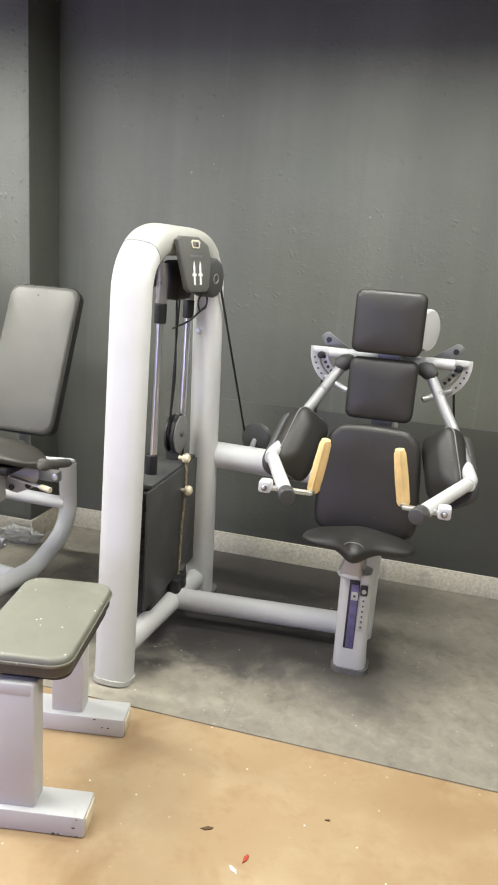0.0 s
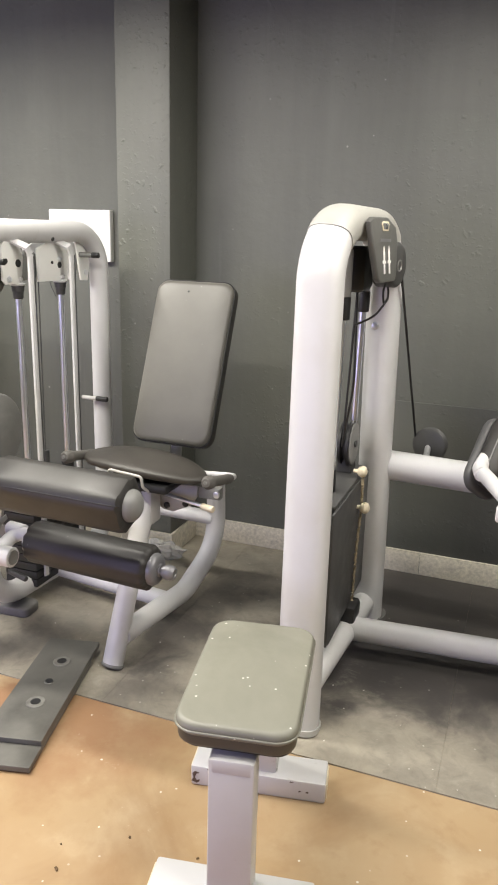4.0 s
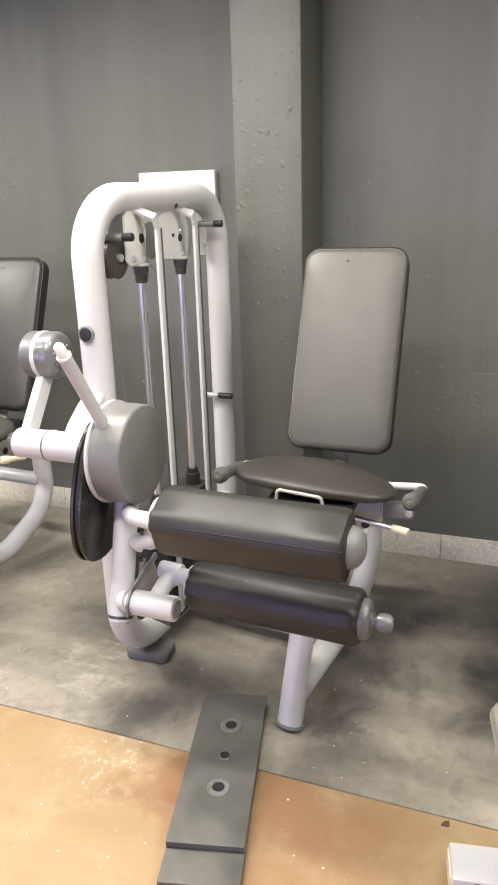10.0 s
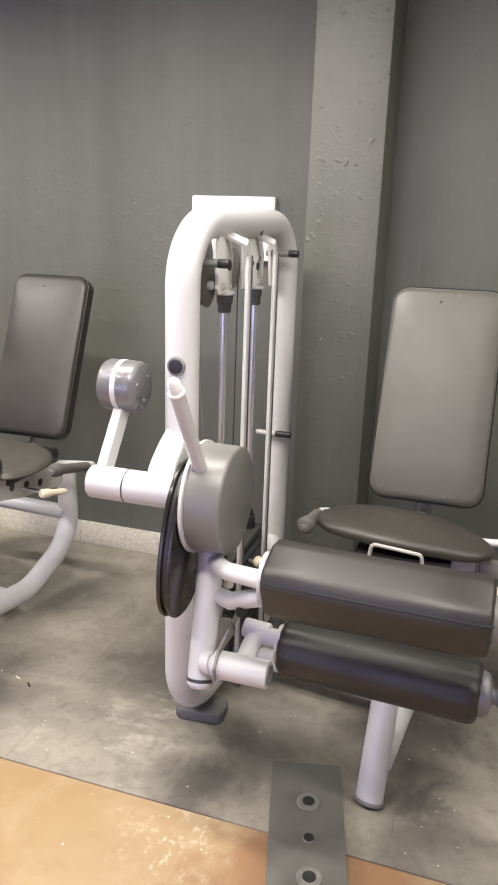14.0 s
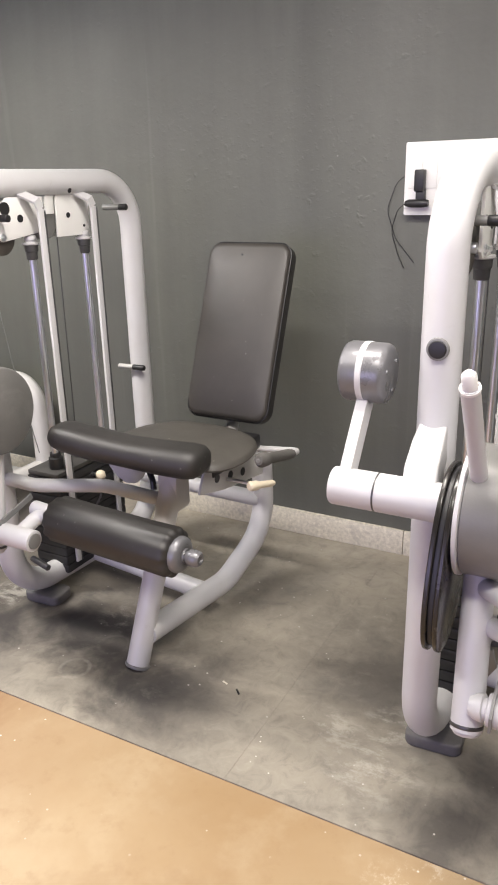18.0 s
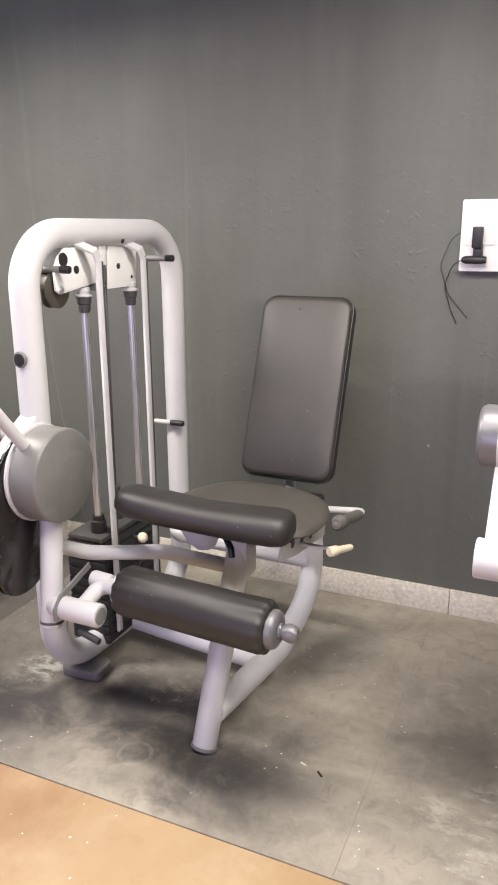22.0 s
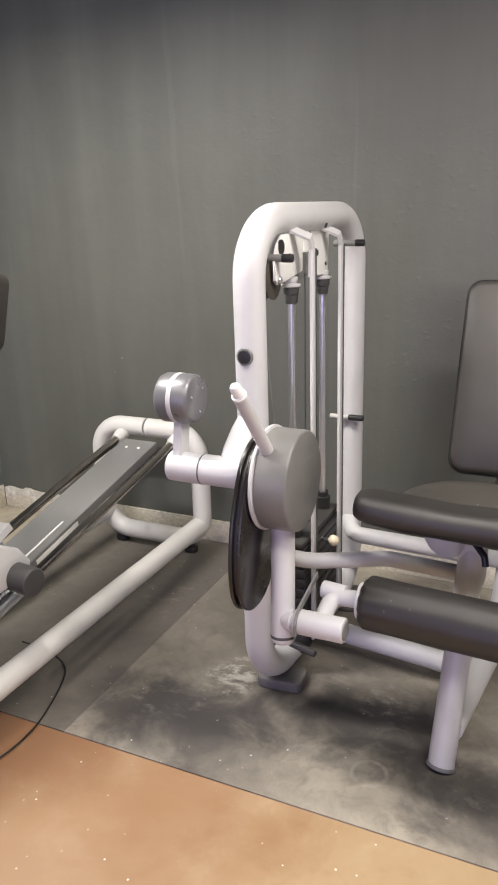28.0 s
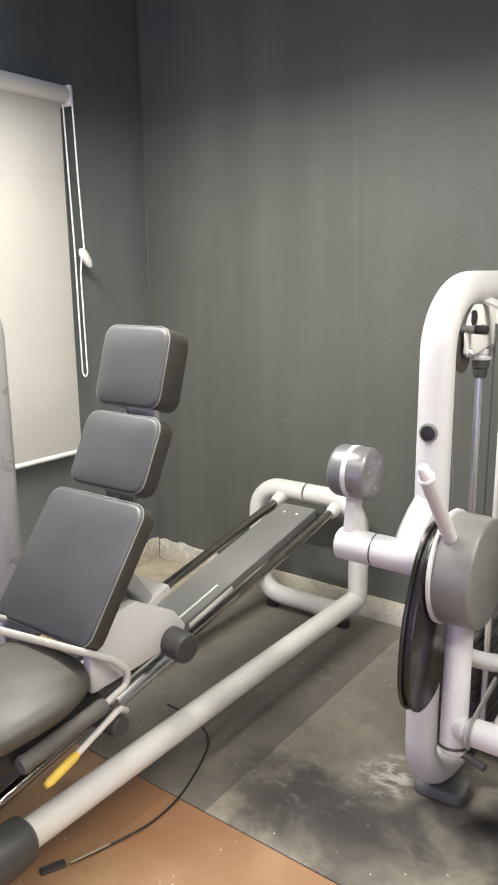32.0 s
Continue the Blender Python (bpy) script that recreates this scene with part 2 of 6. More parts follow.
# ---- materials ----
def material(name, colour, rough=0.5, metal=0.0, vary=0.15, scale=6.0, bump=0.0, bump_scale=60.0, dust=0.0, spec=0.5, coords="Object", blotch=None, rough_vary=0.1):
    mat = bpy.data.materials.new(name)
    mat.use_nodes = True
    nt = mat.node_tree
    nodes, links = nt.nodes, nt.links
    bsdf = nodes["Principled BSDF"]
    bsdf.inputs["Roughness"].default_value = rough
    bsdf.inputs["Metallic"].default_value = metal
    bsdf.inputs["Specular IOR Level"].default_value = spec
    tc = nodes.new("ShaderNodeTexCoord")
    n1 = nodes.new("ShaderNodeTexNoise")
    n1.inputs["Scale"].default_value, n1.inputs["Detail"].default_value, n1.inputs["Roughness"].default_value = scale, 6, 0.6
    links.new(tc.outputs[coords], n1.inputs["Vector"])
    ramp = nodes.new("ShaderNodeMapRange")
    ramp.inputs["From Min"].default_value, ramp.inputs["From Max"].default_value = 0.3, 0.7
    ramp.inputs["To Min"].default_value, ramp.inputs["To Max"].default_value = 1 - vary, 1 + vary
    links.new(n1.outputs["Fac"], ramp.inputs["Value"])
    mul = nodes.new("ShaderNodeMix")
    mul.data_type, mul.blend_type = "RGBA", "MULTIPLY"
    mul.inputs["Factor"].default_value = 1.0
    mul.inputs["A"].default_value = (*colour, 1)
    links.new(ramp.outputs["Result"], mul.inputs["B"])
    out = mul.outputs["Result"]
    if blotch:
        # a second, larger layer: (colour, scale, from, to)
        c2, s2, lo, hi = blotch
        n2 = nodes.new("ShaderNodeTexNoise")
        n2.inputs["Scale"].default_value, n2.inputs["Detail"].default_value, n2.inputs["Roughness"].default_value = s2, 8, 0.65
        n2.inputs["Distortion"].default_value = 0.6
        links.new(tc.outputs[coords], n2.inputs["Vector"])
        r2 = nodes.new("ShaderNodeMapRange")
        r2.inputs["From Min"].default_value, r2.inputs["From Max"].default_value = lo, hi
        links.new(n2.outputs["Fac"], r2.inputs["Value"])
        m2 = nodes.new("ShaderNodeMix")
        m2.data_type = "RGBA"
        links.new(r2.outputs["Result"], m2.inputs["Factor"])
        links.new(out, m2.inputs["A"])
        m2.inputs["B"].default_value = (*c2, 1)
        out = m2.outputs["Result"]
    if dust:
        # small pale specks
        vo = nodes.new("ShaderNodeTexVoronoi")
        vo.inputs["Scale"].default_value = 26.0
        links.new(tc.outputs[coords], vo.inputs["Vector"])
        gate = nodes.new("ShaderNodeMapRange")
        gate.inputs["From Min"].default_value, gate.inputs["From Max"].default_value = 0.09, 0.05
        links.new(vo.outputs["Distance"], gate.inputs["Value"])
        n3 = nodes.new("ShaderNodeTexNoise")
        n3.inputs["Scale"].default_value = 5.0
        links.new(tc.outputs[coords], n3.inputs["Vector"])
        g3 = nodes.new("ShaderNodeMapRange")
        g3.inputs["From Min"].default_value, g3.inputs["From Max"].default_value = 0.52, 0.62
        g3.inputs["To Max"].default_value = dust
        links.new(n3.outputs["Fac"], g3.inputs["Value"])
        both = nodes.new("ShaderNodeMath")
        both.operation = "MULTIPLY"
        links.new(gate.outputs["Result"], both.inputs[0])
        links.new(g3.outputs["Result"], both.inputs[1])
        m3 = nodes.new("ShaderNodeMix")
        m3.data_type = "RGBA"
        links.new(both.outputs[0], m3.inputs["Factor"])
        links.new(out, m3.inputs["A"])
        m3.inputs["B"].default_value = (0.75, 0.72, 0.66, 1)
        out = m3.outputs["Result"]
    links.new(out, bsdf.inputs["Base Color"])
    if rough_vary:
        rr = nodes.new("ShaderNodeMapRange")
        rr.inputs["From Min"].default_value, rr.inputs["From Max"].default_value = 0.3, 0.7
        rr.inputs["To Min"].default_value, rr.inputs["To Max"].default_value = max(0.02, rough - rough_vary), min(1, rough + rough_vary)
        links.new(n1.outputs["Fac"], rr.inputs["Value"])
        links.new(rr.outputs["Result"], bsdf.inputs["Roughness"])
    if bump:
        nb = nodes.new("ShaderNodeTexNoise")
        nb.inputs["Scale"].default_value, nb.inputs["Detail"].default_value = bump_scale, 4
        links.new(tc.outputs[coords], nb.inputs["Vector"])
        b = nodes.new("ShaderNodeBump")
        b.inputs["Strength"].default_value, b.inputs["Distance"].default_value = bump, 0.004
        links.new(nb.outputs["Fac"], b.inputs["Height"])
        links.new(b.outputs["Normal"], bsdf.inputs["Normal"])
    return mat


class Nodes:
    """Small helper to write node graphs in a line each."""

    def __init__(self, name):
        self.mat = bpy.data.materials.new(name)
        self.mat.use_nodes = True
        self.nodes, self.links = self.mat.node_tree.nodes, self.mat.node_tree.links
        self.bsdf = self.nodes["Principled BSDF"]
        self.coord = self.nodes.new("ShaderNodeTexCoord").outputs["Object"]

    def put(self, socket, value):
        if hasattr(value, "is_linked"):
            self.links.new(value, socket)
        else:
            socket.default_value = value

    def scaled(self, s):
        n = self.nodes.new("ShaderNodeMapping")
        self.links.new(self.coord, n.inputs["Vector"])
        n.inputs["Scale"].default_value = s
        return n.outputs[0]

    def noise(self, scale, detail=5, rough=0.6, warp=0.0, at=None):
        n = self.nodes.new("ShaderNodeTexNoise")
        n.inputs["Scale"].default_value, n.inputs["Detail"].default_value = scale, detail
        n.inputs["Roughness"].default_value, n.inputs["Distortion"].default_value = rough, warp
        self.links.new(at or self.coord, n.inputs["Vector"])
        return n.outputs["Fac"]

    def cells(self, scale, at=None):
        n = self.nodes.new("ShaderNodeTexVoronoi")
        n.inputs["Scale"].default_value = scale
        self.links.new(at or self.coord, n.inputs["Vector"])
        return n.outputs["Distance"]

    def span(self, value, a, b, lo=0.0, hi=1.0):
        n = self.nodes.new("ShaderNodeMapRange")
        self.links.new(value, n.inputs["Value"])
        for k, v in (("From Min", a), ("From Max", b), ("To Min", lo), ("To Max", hi)):
            n.inputs[k].default_value = v
        return n.outputs["Result"]

    def dist(self, p):
        n = self.nodes.new("ShaderNodeVectorMath")
        n.operation = "DISTANCE"
        self.links.new(self.coord, n.inputs[0])
        n.inputs[1].default_value = p
        return n.outputs["Value"]

    def maths(self, op, a, b):
        n = self.nodes.new("ShaderNodeMath")
        n.operation = op
        self.put(n.inputs[0], a)
        self.put(n.inputs[1], b)
        return n.outputs[0]

    def mix(self, fac, a, b, blend="MIX"):
        n = self.nodes.new("ShaderNodeMix")
        n.data_type, n.blend_type = "RGBA", blend
        self.put(n.inputs["Factor"], fac)
        self.put(n.inputs["A"], (*a, 1) if isinstance(a, tuple) else a)
        self.put(n.inputs["B"], (*b, 1) if isinstance(b, tuple) else b)
        return n.outputs["Result"]

    def bump(self, height, strength, distance, after=None):
        n = self.nodes.new("ShaderNodeBump")
        n.inputs["Strength"].default_value, n.inputs["Distance"].default_value = strength, distance
        self.links.new(height, n.inputs["Height"])
        if after:
            self.links.new(after, n.inputs["Normal"])
        return n.outputs["Normal"]

    def done(self, colour, rough, normal=None):
        self.put(self.bsdf.inputs["Base Color"], colour)
        self.put(self.bsdf.inputs["Roughness"], rough)
        if normal:
            self.links.new(normal, self.bsdf.inputs["Normal"])
        return self.mat


WALL_NICKS = ((-0.905, 1.82, 0.010), (-1.19, 0.785, 0.009), (-0.80, 1.86, 0.008), (-0.768, 2.064, 0.008), (-0.071, 1.669, 0.009), (-2.408, 0.675, 0.012), (-2.6, 1.522, 0.008), (-4.519, 0.846, 0.010), (-1.063, 0.544, 0.008))


def wall_paint(name="dark_wall_paint", smooth_part=0.06, lumps=1.0, tint=(1.0, 1.0, 1.0), low_shade=False):
    g = Nodes(name)
    streak = g.noise(1.0, 5, 0.6, 0.3, g.scaled((3.2, 3.2, 0.3)))
    cloud = g.noise(1.1, 6, 0.6)
    c = g.mix(g.span(streak, 0.35, 0.68), tuple(k * v for k, v in zip(tint, (0.102, 0.106, 0.092))), tuple(k * v for k, v in zip(tint, (0.140, 0.145, 0.126))))
    c = g.mix(g.span(cloud, 0.35, 0.72, 0.0, 0.5), c, tuple(k * v for k, v in zip(tint, (0.086, 0.088, 0.078))))
    run = g.maths("MULTIPLY", g.span(g.noise(1.0, 3, 0.5, 0.2, g.scaled((14.0, 14.0, 0.5))), 0.66, 0.74), 0.12)
    c = g.mix(run, c, (0.26, 0.26, 0.245))
    if low_shade:
        # the lower wall's shade put into its colour, giving out towards the pillar
        ragged = g.maths("ADD", g.dist((10.0, 3.655, 0.4)), g.span(cloud, 0.3, 0.7, -0.12, 0.12))
        c = g.mix(g.span(ragged, 10.75, 10.2, 0.0, 0.8), c, (0.052, 0.053, 0.050))
    scuff = g.maths("MULTIPLY", g.span(g.cells(7.0), 0.035, 0.012), g.span(g.noise(3.0, 3), 0.55, 0.62))
    c = g.mix(g.maths("MULTIPLY", scuff, 0.6), c, (0.40, 0.40, 0.38))
    # the coat is lumpy towards the pillar and smooth in the far corner
    toward = g.span(g.dist((-0.9, 3.6, 1.1)), 3.6, 0.9, 0.12, 1.0)
    fade = g.maths("MULTIPLY", g.span(g.noise(1.6, 3), 0.40, 0.62, smooth_part, 1.0), toward)
    for px, pz, size in WALL_NICKS:
        c = g.mix(g.span(g.dist((px, 3.652, pz)), size * 0.6, size * 0.3, 0.0, 0.6), c, (0.42, 0.42, 0.39))
    bent = g.nodes.new("ShaderNodeVectorMath")
    bent.operation = "MULTIPLY_ADD"
    bend_by = g.nodes.new("ShaderNodeTexNoise")
    bend_by.inputs["Scale"].default_value, bend_by.inputs["Detail"].default_value = 28.0, 3
    g.links.new(g.coord, bend_by.inputs["Vector"])
    g.links.new(bend_by.outputs["Color"], bent.inputs[0])
    bent.inputs[1].default_value = (0.05, 0.05, 0.05)
    g.links.new(g.coord, bent.inputs[2])
    broken = g.span(g.noise(13.0, 3), 0.42, 0.60)
    pimple = g.maths("MULTIPLY", g.maths("MULTIPLY", g.span(g.cells(25.0, bent.outputs[0]), 0.30, 0.04), fade), broken)
    grit = g.maths("MULTIPLY", g.span(g.cells(48.0, bent.outputs[0]), 0.34, 0.05), fade)
    n = g.bump(g.noise(75.0, 4), 0.2, 0.003)
    n = g.bump(g.noise(7.0, 3), 0.28, 0.012, n)
    n = g.bump(pimple, 0.50 * lumps, 0.006, n)
    n = g.bump(grit, 0.30 * lumps, 0.003, n)
    return g.done(c, g.span(cloud, 0.3, 0.7, 0.46, 0.62), n)


def mat_rubber(name="rubber_mat", dirt=0.0):
    g = Nodes(name)
    big = g.noise(1.3, 5, 0.58, 0.5)
    mid = g.noise(4.5, 6, 0.6, 0.4)
    fine = g.noise(60.0, 4)
    c = g.mix(g.span(big, 0.34, 0.66), (0.250, 0.226, 0.186), (0.385, 0.348, 0.282))
    c = g.mix(g.span(mid, 0.50, 0.74, 0.0, 0.45), c, (0.165, 0.151, 0.130))
    mottle = g.noise(17.0, 7, 0.72, 0.7)
    c = g.mix(g.span(mottle, 0.50, 0.70, 0.0, 0.55), c, (0.150, 0.138, 0.120))
    c = g.mix(g.span(mottle, 0.47, 0.30, 0.0, 0.45), c, (0.440, 0.405, 0.335))
    c = g.mix(g.span(g.noise(2.2, 4, 0.55, 0.9), 0.56, 0.72, 0.0, 0.45), c, (0.115, 0.106, 0.098))
    c = g.mix(g.span(fine, 0.35, 0.7, 0.0, 0.22), c, (0.33, 0.31, 0.26))
    c = g.mix(dirt, c, (0.105, 0.096, 0.085))
    # blackened, greasy patches round the machines' feet, their soft shadows painted in too
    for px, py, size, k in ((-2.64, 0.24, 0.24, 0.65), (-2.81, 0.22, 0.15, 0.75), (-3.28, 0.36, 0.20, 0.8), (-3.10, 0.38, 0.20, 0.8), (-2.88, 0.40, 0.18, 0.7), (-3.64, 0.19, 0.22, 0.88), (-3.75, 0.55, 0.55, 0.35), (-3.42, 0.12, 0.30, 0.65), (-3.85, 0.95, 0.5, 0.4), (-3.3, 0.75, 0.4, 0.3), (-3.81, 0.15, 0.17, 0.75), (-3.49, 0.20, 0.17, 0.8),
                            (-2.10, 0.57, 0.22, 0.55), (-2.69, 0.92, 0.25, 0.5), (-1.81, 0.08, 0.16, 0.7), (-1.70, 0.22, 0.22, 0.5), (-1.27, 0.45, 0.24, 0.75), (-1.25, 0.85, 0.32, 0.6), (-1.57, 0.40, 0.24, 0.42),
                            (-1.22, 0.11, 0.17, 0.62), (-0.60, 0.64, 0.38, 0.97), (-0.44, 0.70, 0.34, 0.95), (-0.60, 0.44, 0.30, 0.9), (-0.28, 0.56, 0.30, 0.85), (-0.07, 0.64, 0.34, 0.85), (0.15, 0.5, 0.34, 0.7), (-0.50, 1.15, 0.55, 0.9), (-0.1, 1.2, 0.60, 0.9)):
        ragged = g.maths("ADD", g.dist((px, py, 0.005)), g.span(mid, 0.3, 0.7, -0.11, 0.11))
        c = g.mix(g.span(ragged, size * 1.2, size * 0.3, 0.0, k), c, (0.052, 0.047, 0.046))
    rubbed = g.noise(1.0, 7, 0.74, 0.3, g.scaled((11.0, 17.0, 11.0)))
    smear = g.maths("MULTIPLY", g.span(rubbed, 0.54, 0.70), g.span(g.noise(1.7, 2), 0.48, 0.62))
    c = g.mix(g.maths("MULTIPLY", smear, 0.22), c, (0.47, 0.44, 0.37))
    # chalky scrapes beside the machines' feet
    for (px, py), size, k in (((-3.53, 0.43), 0.12, 0.85), ((-3.50, 0.50), 0.08, 0.85), ((-3.02, 0.50), 0.11, 0.5), ((-2.02, 0.21), 0.17, 0.5), ((-2.02, 0.38), 0.09, 0.5), ((-2.16, 0.30), 0.08, 0.5)):
        here = g.maths("MULTIPLY", g.span(g.dist((px, py, 0.005)), size, size * 0.3), g.span(rubbed, 0.49, 0.60))
        c = g.mix(g.maths("MULTIPLY", here, k), c, (0.58, 0.55, 0.48))
    # ring marks left by round feet
    for (px, py), size, k in (((-2.989, 0.186), 0.047, 0.24), ((-2.957, 0.343), 0.050, 0.08)):
        d = g.maths("ABSOLUTE", g.maths("SUBTRACT", g.dist((px, py, 0.005)), size), 0.0)
        here = g.maths("MULTIPLY", g.span(d, 0.008, 0.003), g.span(rubbed, 0.40, 0.56))
        c = g.mix(g.maths("MULTIPLY", here, k), c, (0.50, 0.47, 0.41))
    speck = g.maths("MULTIPLY", g.span(g.cells(24.0), 0.075, 0.045), g.span(g.noise(4.0, 2), 0.45, 0.55))
    c = g.mix(g.maths("MULTIPLY", speck, 0.8), c, (0.76, 0.74, 0.68))
    n = g.bump(fine, 0.25, 0.0015)
    return g.done(c, g.span(mid, 0.3, 0.7, 0.46, 0.7), n)


def floor_paint():
    g = Nodes("ochre_floor")
    big = g.noise(0.9, 6, 0.6, 0.4)
    mid = g.noise(4.5, 7, 0.65)
    c = g.mix(g.span(big, 0.35, 0.68), (0.37, 0.247, 0.128), (0.47, 0.35, 0.21))
    c = g.mix(g.span(mid, 0.5, 0.78, 0.0, 0.6), c, (0.53, 0.42, 0.27))
    c = g.mix(g.span(g.noise(1.9, 6, 0.62, 0.7), 0.54, 0.74, 0.0, 0.7), c, (0.26, 0.145, 0.065))
    c = g.mix(g.span(g.noise(14.0, 6, 0.7), 0.55, 0.8, 0.0, 0.4), c, (0.29, 0.165, 0.08))
    # redder, dirtier stretches; those round the steel plates also hold painted-in shadow
    for (px, py), size, k in (((-4.1, 1.9), 1.5, 0.55), ((-1.25, 2.17), 0.32, 0.7), ((-1.56, 2.22), 0.17, 0.75), ((-3.4, 2.2), 0.35, 0.35), ((-4.06, 2.18), 0.3, 0.6), ((-3.86, 2.21), 0.22, 0.5)):
        ragged = g.maths("ADD", g.dist((px, py, -0.005)), g.span(mid, 0.3, 0.7, -0.12, 0.12))
        c = g.mix(g.span(ragged, size, size * 0.3, 0.0, k), c, (0.27, 0.135, 0.07))
    rubbed = g.noise(1.0, 9, 0.84, 0.15, g.scaled((30.0, 24.0, 30.0)))
    smear = g.maths("MULTIPLY", g.span(rubbed, 0.60, 0.68), g.span(g.noise(1.3, 2), 0.56, 0.64))
    c = g.mix(g.maths("MULTIPLY", smear, 0.6), c, (0.68, 0.60, 0.48))
    here = g.maths("MULTIPLY", g.span(g.dist((-1.78, 2.16, -0.005)), 0.17, 0.05), g.span(rubbed, 0.53, 0.61))
    c = g.mix(g.maths("MULTIPLY", here, 0.7), c, (0.74, 0.67, 0.55))
    speck = g.maths("MULTIPLY", g.span(g.cells(20.0), 0.075, 0.045), g.span(g.noise(3.0, 2), 0.44, 0.54))
    c = g.mix(g.maths("MULTIPLY", speck, 0.85), c, (0.80, 0.77, 0.70))
    n = g.bump(g.noise(40.0, 5), 0.12, 0.002)
    return g.done(c, g.span(mid, 0.3, 0.7, 0.34, 0.55), n)


def white_coat(name="white_powder_coat", clean=(0.60, 0.60, 0.61), worn=(0.53, 0.518, 0.50)):
    g = Nodes(name)
    c = g.mix(g.span(g.noise(5.0, 6), 0.45, 0.75, 0.0, 0.5), clean, worn)
    grime = g.maths("MULTIPLY", g.span(g.noise(22.0, 8, 0.75, 0.8), 0.60, 0.72), g.span(g.noise(3.3, 2), 0.5, 0.62))
    c = g.mix(g.maths("MULTIPLY", grime, 0.5), c, (0.36, 0.34, 0.31))
    n = g.bump(g.noise(180.0, 3), 0.05, 0.001)
    return g.done(c, g.span(g.noise(9.0, 4), 0.3, 0.7, 0.30, 0.44), n)


def vinyl(name, dark, pale, dust, specks=0.52, rough=0.47):
    g = Nodes(name)
    c = g.mix(g.span(g.noise(4.0, 6, 0.6, 0.4), 0.35, 0.7), dark, pale)
    wear = g.maths("MULTIPLY", g.span(g.noise(12.0, 7, 0.75, 0.6), 0.55, 0.7), g.span(g.noise(2.2, 2), 0.5, 0.64))
    c = g.mix(g.maths("MULTIPLY", wear, dust), c, (0.40, 0.39, 0.37))
    speck = g.maths("MULTIPLY", g.span(g.cells(30.0), 0.10, 0.06), g.span(g.noise(7.0, 2), specks, specks + 0.08))
    c = g.mix(g.maths("MULTIPLY", speck, min(1.0, dust * 1.8)), c, (0.75, 0.73, 0.68))
    g.bsdf.inputs["Specular IOR Level"].default_value = 0.72
    n = g.bump(g.noise(330.0, 3), 0.14, 0.0012)
    n = g.bump(g.noise(14.0, 3), 0.12, 0.006, n)
    return g.done(c, g.span(g.noise(7.0, 4), 0.3, 0.7, rough - 0.06, rough + 0.08), n)


M_WALL = wall_paint()
# lighter, bluer copy of the wall paint: side daylight put into the colour
M_BLUEWALL = wall_paint("blue_lit_wall_paint", 0.06, 0.6, (1.22, 1.34, 1.50))
M_DADO = wall_paint("shaded_wall_paint", 0.06, 1.0, (1.0, 1.0, 1.0), True)
M_PILLAR = wall_paint("lumpy_pillar_paint", 0.35, 1.5)
M_CEIL = material("black_ceiling_paint", (0.012, 0.013, 0.016), 0.8, vary=0.2)
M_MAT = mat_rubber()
M_DARKMAT = mat_rubber("dirty_rubber_mat", 0.68)
M_FLOOR = floor_paint()
M_WHITE = white_coat()
M_AGED = white_coat("aged_white_coat", (0.68, 0.675, 0.65), (0.60, 0.59, 0.555))
M_VINYL = vinyl("black_vinyl", (0.0145, 0.0132, 0.0118), (0.023, 0.021, 0.0188), 0.05, 0.52, 0.51)
M_PAD = vinyl("worn_black_vinyl", (0.060, 0.0575, 0.050), (0.081, 0.0775, 0.067), 0.1)
for socket, value in (("Sheen Weight", 0.35), ("Sheen Roughness", 0.6), ("Sheen Tint", (0.93, 0.90, 0.76, 1))):
    M_PAD.node_tree.nodes["Principled BSDF"].inputs[socket].default_value = value
M_SOFT = vinyl("black_grained_vinyl", (0.034, 0.0305, 0.0265), (0.048, 0.043, 0.0375), 0.06)
M_PANEL = material("grey_display_plastic", (0.105, 0.105, 0.10), 0.38, vary=0.1, scale=14, bump=0.05, bump_scale=240)
M_DUSTY = vinyl("dusty_olive_vinyl", (0.17, 0.168, 0.135), (0.23, 0.226, 0.185), 0.45, 0.40)
M_SIDE = vinyl("dark_brown_vinyl", (0.050, 0.044, 0.034), (0.075, 0.066, 0.052), 0.15)
M_SEATGREY = vinyl("dusty_grey_vinyl", (0.056, 0.052, 0.045), (0.080, 0.074, 0.064), 0.2)
M_BLUEVINYL = vinyl("dusty_blue_grey_vinyl", (0.044, 0.048, 0.052), (0.070, 0.074, 0.078), 0.28, 0.62)
M_SKIRT = material("speckled_skirting", (0.65, 0.61, 0.51), 0.5, vary=0.22, scale=70, bump=0.15, bump_scale=90, blotch=((0.36, 0.34, 0.31), 9, 0.56, 0.78))
M_PLASTER = material("rough_plaster", (0.70, 0.68, 0.61), 0.8, vary=0.25, scale=40, bump=0.5, bump_scale=70, blotch=((0.42, 0.40, 0.35), 25, 0.5, 0.7))
M_BLACK = material("black_plastic", (0.016, 0.016, 0.017), 0.45, vary=0.2, scale=10)
M_GREY = material("grey_plastic", (0.19, 0.19, 0.185), 0.4, vary=0.08, scale=8, bump=0.05, bump_scale=200)
M_DRUM = material("scuffed_grey_plastic", (0.165, 0.163, 0.157), 0.40, vary=0.16, scale=5, bump=0.06, bump_scale=160, blotch=((0.21, 0.207, 0.198), 7, 0.54, 0.74))
M_SILVER = material("silver_paint", (0.42, 0.42, 0.43), 0.34, 0.4, vary=0.06, scale=12)
M_CHROME = material("chrome", (0.80, 0.82, 0.86), 0.30, 1.0, vary=0.03, scale=20, rough_vary=0.0)
